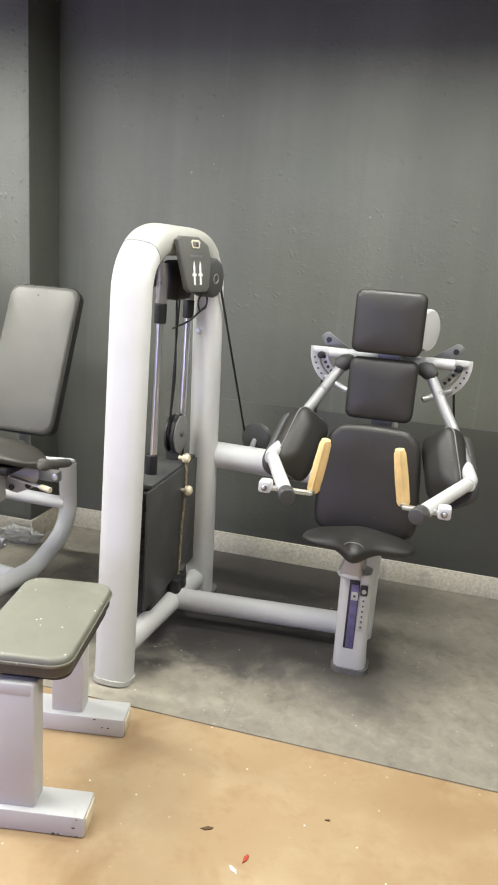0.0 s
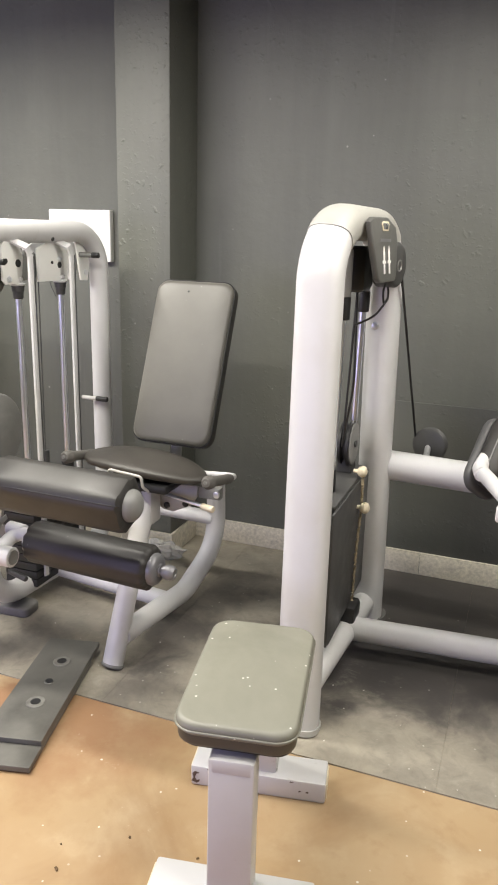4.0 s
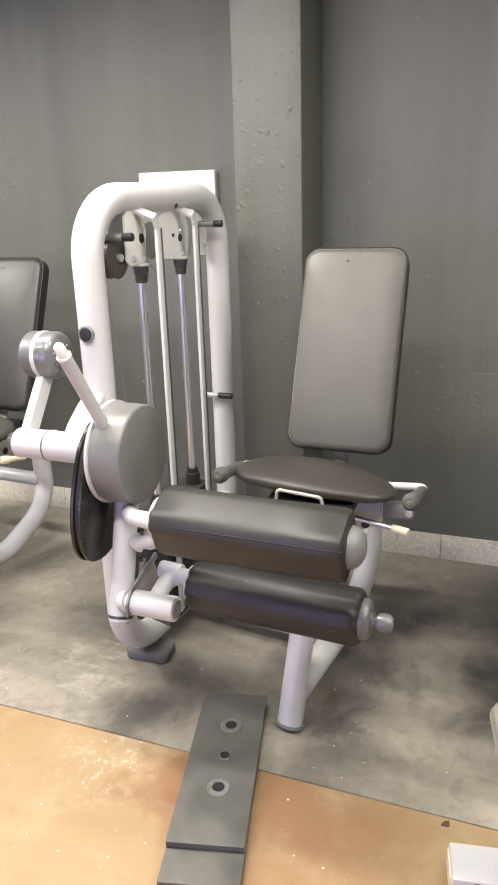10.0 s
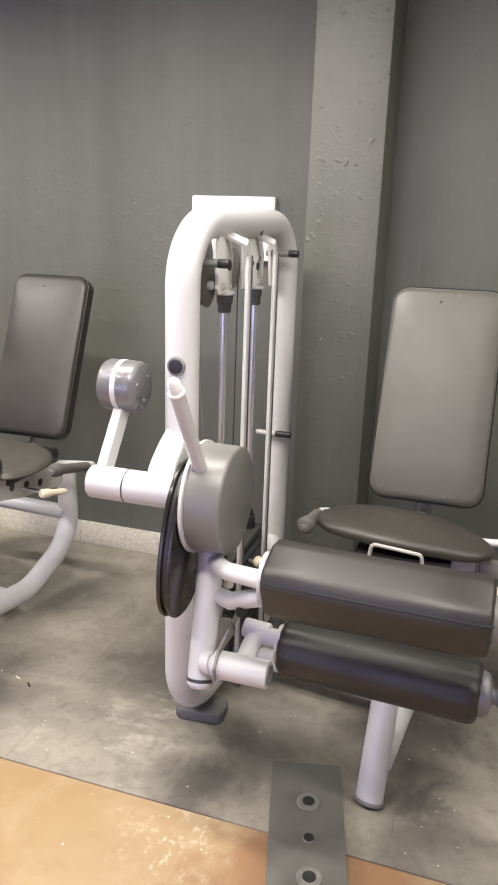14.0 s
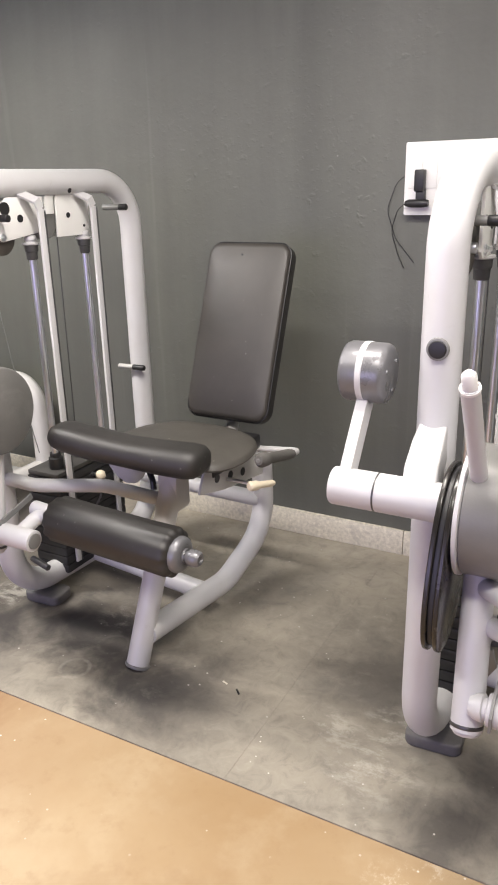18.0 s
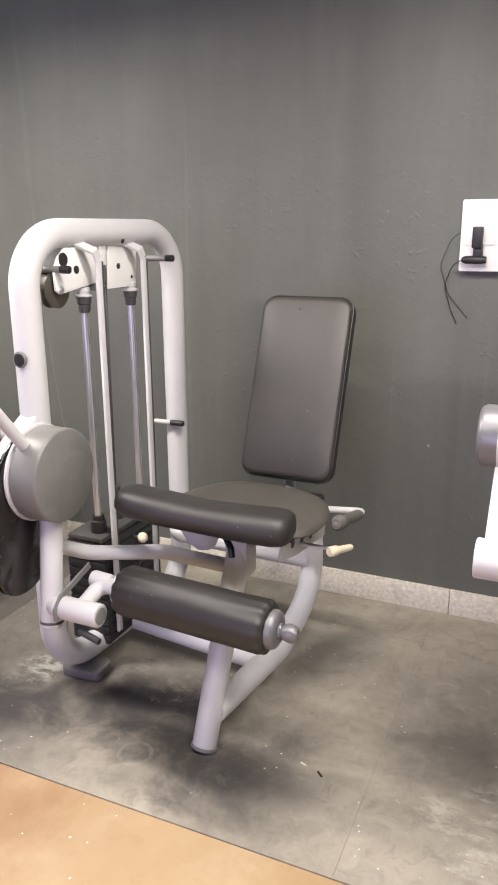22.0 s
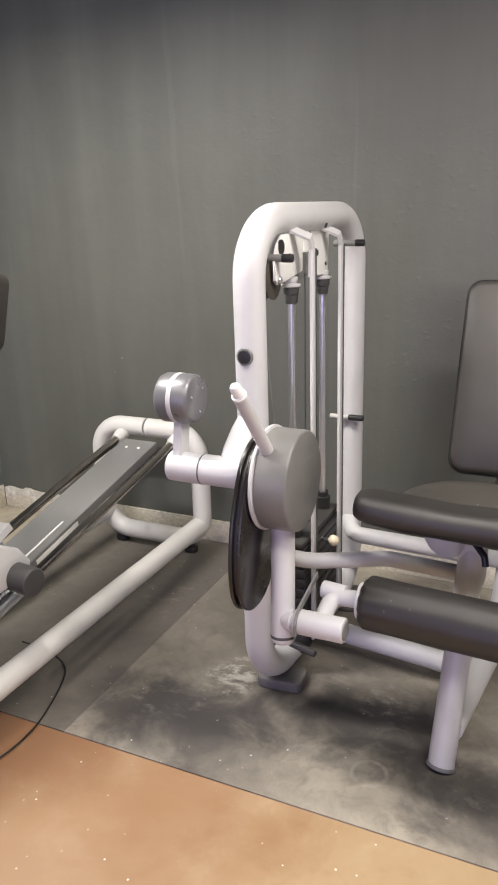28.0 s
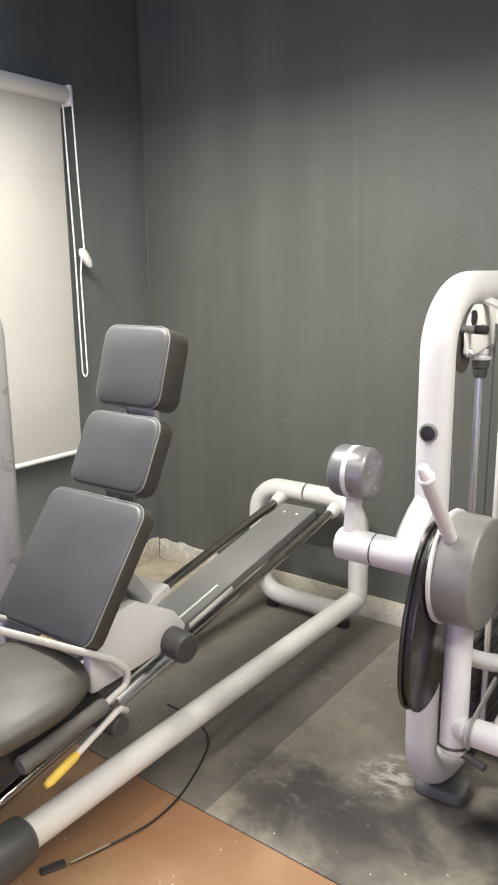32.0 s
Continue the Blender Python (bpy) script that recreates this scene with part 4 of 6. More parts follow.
    part("axle_bracket", sweep(bmesh.new(), [Vector((0.0, 0.0, 0.925)), Vector((0.0, -0.05, 0.890)), Vector((0.004, -0.105, 0.853)), Vector((0.012, -0.150, 0.823))], round_rect(0.082, 0.070, 0.010, 3), (1, 0, 0), [0.85, 0.95, 1.0, 1.0]), M_WHITE, root, "white folded steel bracket")
    cy, cz = -0.131 + cw_shift[0], 1.007 + cw_shift[1]
    part("counter_arm", sweep(bmesh.new(), [Vector((-0.147, -0.155, 0.835)), Vector((-0.147, cy, cz - 0.03))], [(-0.012, -0.022), (0.012, -0.022), (0.012, 0.022), (-0.012, 0.022)], (0, 1, 0)), M_WHITE, root)
    body = part("counterweight", lathe((-0.20, cy, cz), (-0.098, cy, cz), [(0, 0.054), (0.04, 0.062), (0.12, 0.066), (0.88, 0.066), (0.96, 0.062), (1, 0.054)], 36), M_SILVERGREY, root, "dark silver counterweight drum")
    part("weight_band", rod((-0.158, cy, cz), (-0.144, cy, cz), 0.0672, 0.002, 36), M_WHITE, body, "white clamping band")
    for a in (40, 160, 280):
        part("face_bolt", rod((-0.0985, cy + 0.036 * math.cos(radians(a)), cz + 0.036 * math.sin(radians(a))), (-0.095, cy + 0.036 * math.cos(radians(a)), cz + 0.036 * math.sin(radians(a))), 0.0038, 0.001, 10), M_SILVER, body)


def seat_frame(root):
    """Floor tubes and posts that carry the seat."""
    leg = part("front_leg", tube([(0.566, -0.062, 0.004), (0.586, 0.175, 0.585)], 0.0365, n=24), M_WHITE, root)
    part("leg_ring", rod((0.566, -0.062, 0.0), (0.567, -0.058, 0.010), 0.041, 0.003, 24), M_GREY, leg, "grey plastic foot ring")
    part("floor_tube", tube([(0.575, -0.015, 0.098), (0.62, 0.41, 0.078), (0.645, 0.672, 0.19), (0.640, 0.668, 0.495)], 0.039, 0.19, 22, steps=14), M_WHITE, root)
    part("base_tube", tube([(0.035, 0.37, 0.088), (0.62, 0.30, 0.082)], 0.033, n=20), M_WHITE, root)
    part("rear_cross_tube", tube([(0.055, 0.72, 0.345), (0.10, 0.64, 0.325), (0.638, 0.655, 0.305)], 0.030, 0.05, n=18), M_WHITE, root)
    part("seat_post", box((0.548, 0.13, 0.46), (0.622, 0.21, 0.60), 0.012), M_WHITE, root)


def roller(root, x0, x1, y, z, r, seam=False, y1=None):
    y1 = y if y1 is None else y1
    e = 0.022
    length = x1 - x0
    prof = [(e * (1 - math.cos(radians(22.5 * k))) / length, r - e * (1 - math.sin(radians(22.5 * k)))) for k in range(5)]
    prof = prof + [(0.25, r), (0.5, r * 1.008), (0.75, r)] + [(1 - f, q) for f, q in reversed(prof)]
    if seam:
        # boxy stuffed pad, its seam along the front corner
        a = radians(-25)
        section = [(u * math.cos(a) - v * math.sin(a), u * math.sin(a) + v * math.cos(a)) for u, v in round_rect(0.143, 0.143, 0.046, 6)]
        ends = [(0.0, 0.62), (0.004, 0.78), (0.012, 0.92), (0.03, 1.0), (0.25, 1.01), (0.5, 0.99), (0.75, 1.01), (0.95, 1.0), (0.985, 0.93), (0.995, 0.8), (1.0, 0.64)]
        bm = sweep(bmesh.new(), [Vector((x0 + f * length, y + f * (y1 - y), z)) for f, s in ends], section, (0, 0, 1), [s for f, s in ends])
        pad = part("roller_pad", bm, M_VINYL, root, "black vinyl boxy padded roller")
    else:
        pad = part("roller_pad", lathe((x0, y, z), (x1, y1, z), prof, 72), M_VINYL, root, "black vinyl padded roller")
    # gathered vinyl at both ends
    for v in pad.data.vertices:
        f = (v.co.x - x0) / length
        near = max(0.0, 1.0 - min(f, 1.0 - f) / 0.085)
        if near > 0:
            dy, dz = v.co.y - (y + f * (y1 - y)), v.co.z - z
            turn = math.atan2(dz, dy)
            k = 1.0 + near * (0.05 * math.sin(13 * turn) + 0.03 * math.sin(7 * turn + 1.0))
            v.co.y += dy * (k - 1.0)
            v.co.z += dz * (k - 1.0)
    if seam:
        part("roller_seam", tube([(x0 + f * length, y + f * (y1 - y) - 0.0772 * k, z + 0.0215 * k) for f, k in ((0.004, 0.80), (0.012, 0.93), (0.03, 1.0), (0.25, 1.01), (0.5, 0.99), (0.75, 1.01), (0.95, 1.0), (0.985, 0.94), (0.996, 0.82))], 0.0028, n=8), M_BLACK, pad, "black piped seam")
    if seam:
        part("roller_cap", lathe((x1 - 0.004, y1, z), (x1 + 0.034, y1, z), [(0, 0.047)] + [(0.12 + 0.88 * math.sin(radians(a)), 0.048 * math.cos(radians(a))) for a in range(0, 90, 10)] + [(1, 0.0005)], 32), M_GREY, pad, "grey domed end cap")
    else:
        part("roller_cap", lathe((x1 - 0.004, y1, z), (x1 + 0.028, y1, z), [(0, 0.050), (0.3, 0.051), (0.6, 0.047), (0.75, 0.041), (0.85, 0.027), (0.8, 0.021), (1, 0.020), (1, 0.008)], 28), M_SILVERGREY, pad, "grey dished end cap")
    part("roller_disc", rod((x0 - 0.012, y, z), (x0 - 0.001, y, z), r * 0.70, 0.003, 32), M_WHITE, pad)
    return pad


def end_knob(root, x, y, z):
    part("end_knob", lathe((x + 0.01, y, z), (x + 0.056, y, z), [(0, 0.016), (0.15, 0.016), (0.2, 0.0215), (0.5, 0.0245), (0.8, 0.0225), (0.97, 0.016), (0.97, 0.010), (0.9, 0.008)], 10), M_SILVERGREY, root, "faceted grey end knob")


def backrest(root, cx, cy, cz, w, h, lean, mat, thick=0.058):
    m = axes((cx, cy, cz), (1, 0, 0), (0, -math.cos(radians(lean)), math.sin(radians(lean))))
    pad = part("backrest", slab(round_rect(w, h, 0.045, 8), thick, 0.02, m @ pose(0, 0, 0.004), crown=0.006), mat, root, "black vinyl backrest cushion")
    part("side_band", slab(round_rect(w + 0.004, h + 0.004, 0.047, 8), thick - 0.016, 0.004, m @ pose(0, 0, 0.003)), M_VINYL, pad, "black vinyl side band")
    part("back_board", slab(round_rect(w - 0.012, h - 0.012, 0.042, 8), 0.012, 0.003, m @ pose(0, 0, -0.008)), M_GREY, pad)
    bm = bmesh.new()
    pts = [m @ Vector((x, y, thick - 0.0145)) for x, y in round_rect(w + 0.002, h + 0.002, 0.046, 8)]
    sweep(bm, pts + pts[:2], circle(0.003, 8), (0, -1, 0))
    part("piping", bm, M_BLACK, pad)
    part("button", rod(m @ Vector((-0.02, h / 2 - 0.045, thick + 0.004)), m @ Vector((-0.02, h / 2 - 0.045, thick + 0.007)), 0.004, 0.001, 10), M_BLACK, pad)
    low = m @ Vector((0, -h / 2 + 0.03, -0.012))
    part("back_stem", tube([m @ Vector((0, 0.05, -0.02)), low, (cx, cy - 0.11, cz - h / 2 - 0.03), (cx, cy - 0.14, 0.60)], 0.021, 0.04, 16), M_WHITE, root)


def side_handle(root, s, xs, y0, y1, z0, z1, inner):
    """Handle beside the seat: tube out of the seat, black foam grip forward."""
    part("handle_tube", tube([(inner, y1 + 0.02, z1 - 0.02), (xs, y1 + 0.01, z1), (xs, y1 - 0.05, z1 + 0.01)], 0.011, 0.03, 14), M_WHITE, root)
    grip = part("foam_grip", lathe((xs, y1 - 0.045, z1 + 0.008), (xs - 0.006 * s, y0, z0), [(0, 0.015), (0.08, 0.0175), (0.75, 0.0175), (0.8, 0.0225), (0.92, 0.0235), (1, 0.014)], 20), M_FOAM, root, "dusty grey foam hand grip")
    part("grip_plug", rod((xs - 0.006 * s, y0 - 0.001, z0), (xs - 0.006 * s, y0 - 0.004, z0), 0.007, 0.001, 12), M_GREY, grip)


def foot_link(root, swing):
    y = -0.2 + swing
    arm = part("link_cylinder", rod((0.198, y, 0.452), (0.332, y, 0.452), 0.033, 0.004, 28), M_WHITE, root)
    part("cylinder_plug", rod((0.331, y, 0.452), (0.335, y, 0.452), 0.024, 0.001, 24), M_GREY, arm)
    part("cylinder_boss", lathe((0.165, y + 0.004, 0.447), (0.202, y, 0.452), [(0, 0.021), (0.3, 0.026), (0.7, 0.028), (0.75, 0.022), (1, 0.022)], 20), M_WHITE, arm)
    part("link_arm", tube([(0.265, y, 0.455), (0.265, y + 0.10, 0.485), (0.36, y + 0.085, 0.50)], 0.023, 0.03, 18), M_WHITE, root)
    part("link_stub", rod((0.235, y + 0.11, 0.497), (0.30, y + 0.105, 0.495), 0.024, 0.003, 20), M_WHITE, root)
    part("flat_link", sweep(bmesh.new(), [Vector((0.21, y - 0.033, 0.43)), Vector((0.21, y - 0.034, 0.46)), Vector((0.21, y - 0.01, 0.488)), Vector((0.2135, y + 0.125, 0.528))], [(-0.009, -0.003), (0.009, -0.003), (0.009, 0.003), (-0.009, 0.003)], (0, 0, 1)), M_GREY, root, "grey steel flat link")
    part("latch_rod", rod((0.10, 0.0, 0.245), (0.185, -0.015, 0.235), 0.011, 0.003, 14), M_DARKGREY, root)


# seated leg curl
curl = thing("leg_curl_machine", pose(-1.912, 2.53, 0), "white tube leg curl machine with black vinyl pads on rubber mats", "gym machine")
hoop_tower(curl, -0.06, (0.105, 0.036), (0.132, -0.342, 1.118), 1.0, True)
seat_frame(curl)
roller(curl, 0.332, 0.795, -0.302, 0.722, 0.076, True, -0.315)
roller(curl, 0.335, 0.797, -0.155, 0.470, 0.070, False, -0.186)
end_knob(curl, 0.815, -0.186, 0.468)
foot_link(curl, -0.06)
part("upper_roller_arm", tube([(0.14, -0.14, 0.655), (0.22, -0.25, 0.69), (0.32, -0.30, 0.71)], 0.021, 0.06, 16), M_WHITE, curl)
part("upper_roller_arm", tube([(0.15, -0.15, 0.575), (0.22, -0.22, 0.60), (0.32, -0.29, 0.665)], 0.021, 0.06, 16), M_WHITE, curl)
part("arm_hole", rod((0.255, -0.252, 0.600), (0.262, -0.268, 0.603), 0.012, 0.0, 16), M_BLACK, curl)
cord = part("trim_cord", tube([(0.166, -0.08, 0.572), (0.150, -0.08, 0.50), (0.139, -0.08, 0.452)], 0.0045, n=8), M_GREY, curl, "grey steel trim cable")
part("cord_end", lathe((0.164, -0.08, 0.562), (0.170, -0.08, 0.598), [(0, 0.014), (0.15, 0.014), (1, 0.002)], 14), M_LIGHTGREY, cord, "grey conical cable end")
part("cord_bracket", slab([(0.127, 0.462), (0.172, 0.466), (0.184, 0.425), (0.150, 0.365), (0.110, 0.362)], 0.010, 0.0015, Matrix(((1, 0, 0, 0), (0, 0, -1, -0.072), (0, 1, 0, 0), (0, 0, 0, 1)))), M_GREY, curl, "grey steel cable bracket")
backrest(curl, 0.603, 0.472, 0.986, 0.312, 0.618, 22.5, M_PAD)
outline = [(-0.242, 0.02), (-0.20, -0.05), (-0.10, -0.085), (0.0, -0.095), (0.10, -0.085), (0.20, -0.05), (0.242, 0.02), (0.20, 0.075), (0.12, 0.11), (0.0, 0.12), (-0.12, 0.11), (-0.20, 0.075)]
part("seat_cushion", cushion(outline, 0.024, 0.03, pose(0.564, 0.175, 0.668, 4, 3.5, 0), 2.6, lambda x, y: 0.010 - 0.34 * x * x), M_SOFT, curl, "black vinyl saddle seat")
part("seat_pan", box((0.45, 0.09, 0.60), (0.70, 0.36, 0.632), 0.01), M_BLACK, curl)
part("seat_latch", tube([(0.50, 0.10, 0.60), (0.497, 0.052, 0.640), (0.503, 0.048, 0.682), (0.628, 0.048, 0.672), (0.632, 0.052, 0.635), (0.63, 0.10, 0.60)], 0.005, 0.012, 10), M_LIGHTGREY, curl)
side_handle(curl, 1, 0.868, 0.055, 0.30, 0.682, 0.63, 0.62)
side_handle(curl, -1, 0.318, 0.05, 0.30, 0.700, 0.65, 0.55)
rodp = part("adjust_rod", rod((0.64, 0.20, 0.565), (0.80, 0.165, 0.555), 0.007, 0.001, 12), M_CHROME, curl)
part("adjust_tip", rod((0.80, 0.165, 0.555), (0.85, 0.15, 0.553), 0.012, 0.004, 14), M_IVORY, rodp, "ivory plastic lever tip")
gusset = part("front_plate", slab([(0.495, 0.605), (0.50, 0.578), (0.572, 0.532), (0.625, 0.500), (0.665, 0.495), (0.735, 0.528), (0.76, 0.565), (0.762, 0.605)], 0.008, 0.001, Matrix(((1, 0, 0, 0), (0, 0, -1, 0.222), (0, 1, 0, 0), (0, 0, 0, 1)))), M_LIGHTGREY, curl, "grey steel plate under the seat")
for hx, hz in ((0.642, 0.517), (0.716, 0.534)):
    part("plate_bolt", rod((hx, 0.214, hz), (hx, 0.206, hz), 0.012, 0.003, 16), M_BLACK, gusset)
block = part("handle_block", box((0.770, 0.20, 0.568), (0.852, 0.235, 0.612), 0.006), M_PALEGREY, curl, "grey handle clamp")
part("block_bolt", rod((0.842, 0.20, 0.592), (0.842, 0.19, 0.592), 0.013, 0.003, 12), M_CHROME, block)

# leg extension
ext = thing("leg_extension_machine", pose(-3.381, 2.625, 0), "white tube leg extension machine with black vinyl pads on rubber mats", "gym machine")
hoop_tower(ext, 0.0, (0.0, 0.0), (0.13, -0.352, 1.088), 1.1)
seat_frame(ext)
roller(ext, 0.358, 0.818, -0.125, 0.503, 0.069, False, -0.16)
end_knob(ext, 0.833, -0.16, 0.502)
foot_link(ext, 0.0)
part("cross_beam", tube([(0.02, 0.0, 0.528), (0.17, -0.01, 0.53), (0.36, 0.10, 0.522), (0.57, 0.165, 0.48)], 0.0225, 0.12, 18), M_WHITE, ext)
backrest(ext, 0.611, 0.612, 0.944, 0.31, 0.608, 21.5, M_SOFT)
outline = [(-0.20, -0.17), (-0.10, -0.195), (0.0, -0.20), (0.10, -0.195), (0.21, -0.17), (0.245, -0.07), (0.235, 0.05), (0.19, 0.13), (0.11, 0.165), (0.0, 0.172), (-0.11, 0.165), (-0.18, 0.13), (-0.23, 0.05), (-0.24, -0.07)]
part("seat_cushion", cushion(outline, 0.032, 0.020, pose(0.592, 0.225, 0.658, -2, 0, 0), 2.8, lambda x, y: 0.008 - 0.25 * x * x), M_SEATGREY, ext, "black vinyl seat cushion")
bm = bmesh.new()
ends = [(0.306, 0.5), (0.312, 0.72), (0.325, 0.86), (0.35, 0.95), (0.44, 1.0), (0.56, 0.95), (0.68, 1.02), (0.765, 1.06), (0.792, 0.98), (0.806, 0.80), (0.812, 0.5)]
sweep(bm, [Vector((x, -0.035 + 0.07 * (x - 0.30), 0.738 - 0.058 * (x - 0.30) - 0.012 * math.sin(math.pi * (x - 0.30) / 0.52))) for x, k in ends], round_rect(0.130, 0.080, 0.037, 6), (0, 0, 1), [k for x, k in ends])
part("thigh_pad", bm, M_VINYL, ext, "black vinyl thigh cushion")
part("thigh_bracket", lathe((0.545, 0.03, 0.595), (0.525, 0.015, 0.70), [(0, 0.012), (0.1, 0.03), (0.35, 0.048), (0.7, 0.058), (1, 0.06)], 24), M_WHITE, ext)
part("lock_lever", tube([(0.60, 0.02, 0.655), (0.635, -0.005, 0.625), (0.64, -0.01, 0.60)], 0.009, 0.015, 12), M_BLACK, ext, "black lock lever")
part("seat_pan", box((0.45, 0.13, 0.60), (0.76, 0.44, 0.652), 0.01), M_BLACK, ext)
part("side_plate", slab([(0.06, 0.575), (0.20, 0.54), (0.46, 0.50), (0.47, 0.54), (0.36, 0.63), (0.10, 0.655)], 0.008, 0.001, Matrix(((0, 0, 1, 0.745), (1, 0, 0, 0), (0, 1, 0, 0), (0, 0, 0, 1)))), M_LIGHTGREY, ext, "drilled light grey side plate")
for hy, hz in ((0.16, 0.592), (0.24, 0.575), (0.32, 0.558)):
    part("bolt_hole", rod((0.752, hy, hz), (0.7545, hy, hz), 0.014, 0.0, 16), M_BLACK, ext)
side_handle(ext, 1, 0.868, 0.225, 0.495, 0.645, 0.585, 0.70)
rodp = part("adjust_rod", rod((0.62, 0.24, 0.56), (0.88, 0.20, 0.577), 0.006, 0.001, 12), M_CHROME, ext)
part("adjust_tip", lathe((0.862, 0.160, 0.585), (0.905, 0.245, 0.573), [(0, 0.011), (0.05, 0.015), (0.3, 0.015), (0.4, 0.011), (0.92, 0.010), (1, 0.006)], 16), M_IVORY, rodp, "ivory plastic lever tip")
# ---- lateral raise machine ----
raise_m = thing("lateral_raise_machine", pose(-0.65, 2.40, 0), "white lateral raise machine with black pads and yellow grips", "gym machine")


def rel(x, y, z):
    return Vector((x + 0.65, y - 2.40, z))


def oval(w, d, n=24):
    out = []
    for k in range(n):
        a = 2 * math.pi * k / n
        c, s = math.cos(a), math.sin(a)
        out.append((w / 2 * math.copysign(abs(c) ** 0.72, c), d / 2 * math.copysign(abs(s) ** 0.72, s)))
    return out


def build_raise(root):
    path = fillet([rel(-0.652, 2.405, 0.01), rel(-0.692, 2.557, 1.508), rel(-0.612, 3.10, 1.508), rel(-0.590, 3.132, 0.03)], 0.19, 14)
    arch = part("arch_frame", sweep(bmesh.new(), path, oval(0.104, 0.134), (1, 0, 0), [1.0 - 0.13 * min(1.0, max(0.0, (p.y - 0.12) / 0.55)) for p in path]), M_WHITE, root, "white oval-tube arch frame")
    part("foot_ring", sweep(bmesh.new(), [rel(-0.652, 2.405, 0.0), rel(-0.652, 2.407, 0.018)], oval(0.116, 0.142), (1, 0, 0)), M_LIGHTGREY, arch, "pale grey plastic foot ring")
    part("foot_ring", sweep(bmesh.new(), [rel(-0.588, 3.15, 0.0), rel(-0.588, 3.15, 0.035)], oval(0.118, 0.14), (1, 0, 0)), M_GREYRUB, arch)
    part("base_rail", tube([rel(-0.65, 2.43, 0.10), rel(-0.595, 3.12, 0.10)], 0.042, n=20), M_WHITE, root)
    part("pole_bolt", rod(rel(-0.628, 3.09, 1.172), rel(-0.625, 3.052, 1.172), 0.013, 0.004, 16), M_CHROME, arch)
    # top shroud
    cap = [p for p in path if p.z > 1.44 and 0.19 < p.y < 0.70]
    part("top_shroud", sweep(bmesh.new(), cap, oval(0.109, 0.139), (1, 0, 0), [1.0 - 0.12 * min(1.0, max(0.0, (p.y - 0.12) / 0.55)) for p in cap]), M_SHROUD, root, "pale grey plastic top shroud")
    bm = bmesh.new()
    outline = [(2.672, 1.510), (2.70, 1.524), (2.82, 1.526), (2.890, 1.500), (2.905, 1.455), (2.882, 1.350), (2.866, 1.337), (2.742, 1.335), (2.722, 1.347), (2.695, 1.43)]
    m = Matrix(((0.16, -0.10, 1, -0.230), (1, 0, 0, -2.40), (0, 1, 0, 0), (0, 0, 0, 1)))
    panel = part("display_panel", slab(outline, 0.019, 0.007, m, bm), M_PANEL, root, "dark plastic panel with white pictograms")
    left = Matrix(((0.134, 0.10, -1, -0.606), (1, 0, 0, -2.40), (0, 1, 0, 0), (0, 0, 0, 1)))
    bm = slab([(y, z) for y, z in outline], 0.019, 0.007, left)
    bmesh.ops.reverse_faces(bm, faces=bm.faces)
    part("side_panel", bm, M_PANEL, root, "plain dark plastic panel")
    face = m @ pose(0, 0, 0.0195)
    for py in (2.772, 2.815):
        part("pictogram", slab([(py - 0.006, 1.362), (py + 0.006, 1.362), (py + 0.005, 1.392), (py + 0.014, 1.392), (py + 0.014, 1.400), (py + 0.005, 1.402), (py + 0.006, 1.424), (py, 1.443), (py - 0.006, 1.424), (py - 0.005, 1.402), (py - 0.014, 1.400), (py - 0.014, 1.392), (py - 0.005, 1.392)], 0.0015, 0.0004, face), M_PAPER, panel)
    emblem = part("emblem", slab([(2.757, 1.507), (2.768, 1.514), (2.812, 1.514), (2.823, 1.507), (2.812, 1.486), (2.768, 1.486)], 0.0015, 0.0004, face), M_IVORY, panel, "pale emblem plate")
    part("emblem_field", slab([(2.766, 1.505), (2.772, 1.509), (2.808, 1.509), (2.814, 1.505), (2.807, 1.491), (2.773, 1.491)], 0.0012, 0.0003, face @ pose(0, 0, 0.0012)), M_SILVERGREY, emblem)
    part("caption_bar", slab([(2.745, 1.455), (2.835, 1.455), (2.835, 1.464), (2.745, 1.464)], 0.0012, 0.0003, face), M_SILVERGREY, panel)
    disc = part("pulley_cover", lathe(rel(-0.620, 3.0, 1.382), rel(-0.545, 2.985, 1.382), [(0, 0.066), (0.1, 0.073), (0.85, 0.073), (0.95, 0.068), (1, 0.06)], 36), M_DARKGREY, root, "dark grey round pulley cover")
    part("cover_bolt", lathe(rel(-0.548, 2.986, 1.380), rel(-0.539, 2.984, 1.380), [(0, 0.020), (0.5, 0.020), (0.6, 0.015), (0.2, 0.013), (0.2, 0.005)], 18), M_GREY, disc)
    part("inner_block", box(rel(-0.695, 2.80, 1.30), rel(-0.615, 2.93, 1.44), 0.02), M_BLACK, root)
    # guide rods, pulley, stack
    for ry in (2.745, 3.035):
        g = part("guide_rod", rod(rel(-0.68, ry, 0.2), rel(-0.665, ry, 1.42), 0.013, 0, 16), M_CHROME, root, "chromed guide rod")
        part("rod_collar", rod(rel(-0.667, ry, 1.22), rel(-0.666, ry, 1.29), 0.022, 0.004, 18), M_BLACK, g)
        part("rod_sleeve", rod(rel(-0.666, ry, 1.29), rel(-0.665, ry, 1.43), 0.02, 0.003, 18), M_SILVER, g)
        part("rod_bushing", rod(rel(-0.68, ry, 0.655), rel(-0.68, ry, 0.735), 0.023, 0.004, 18), M_BLACK, g)
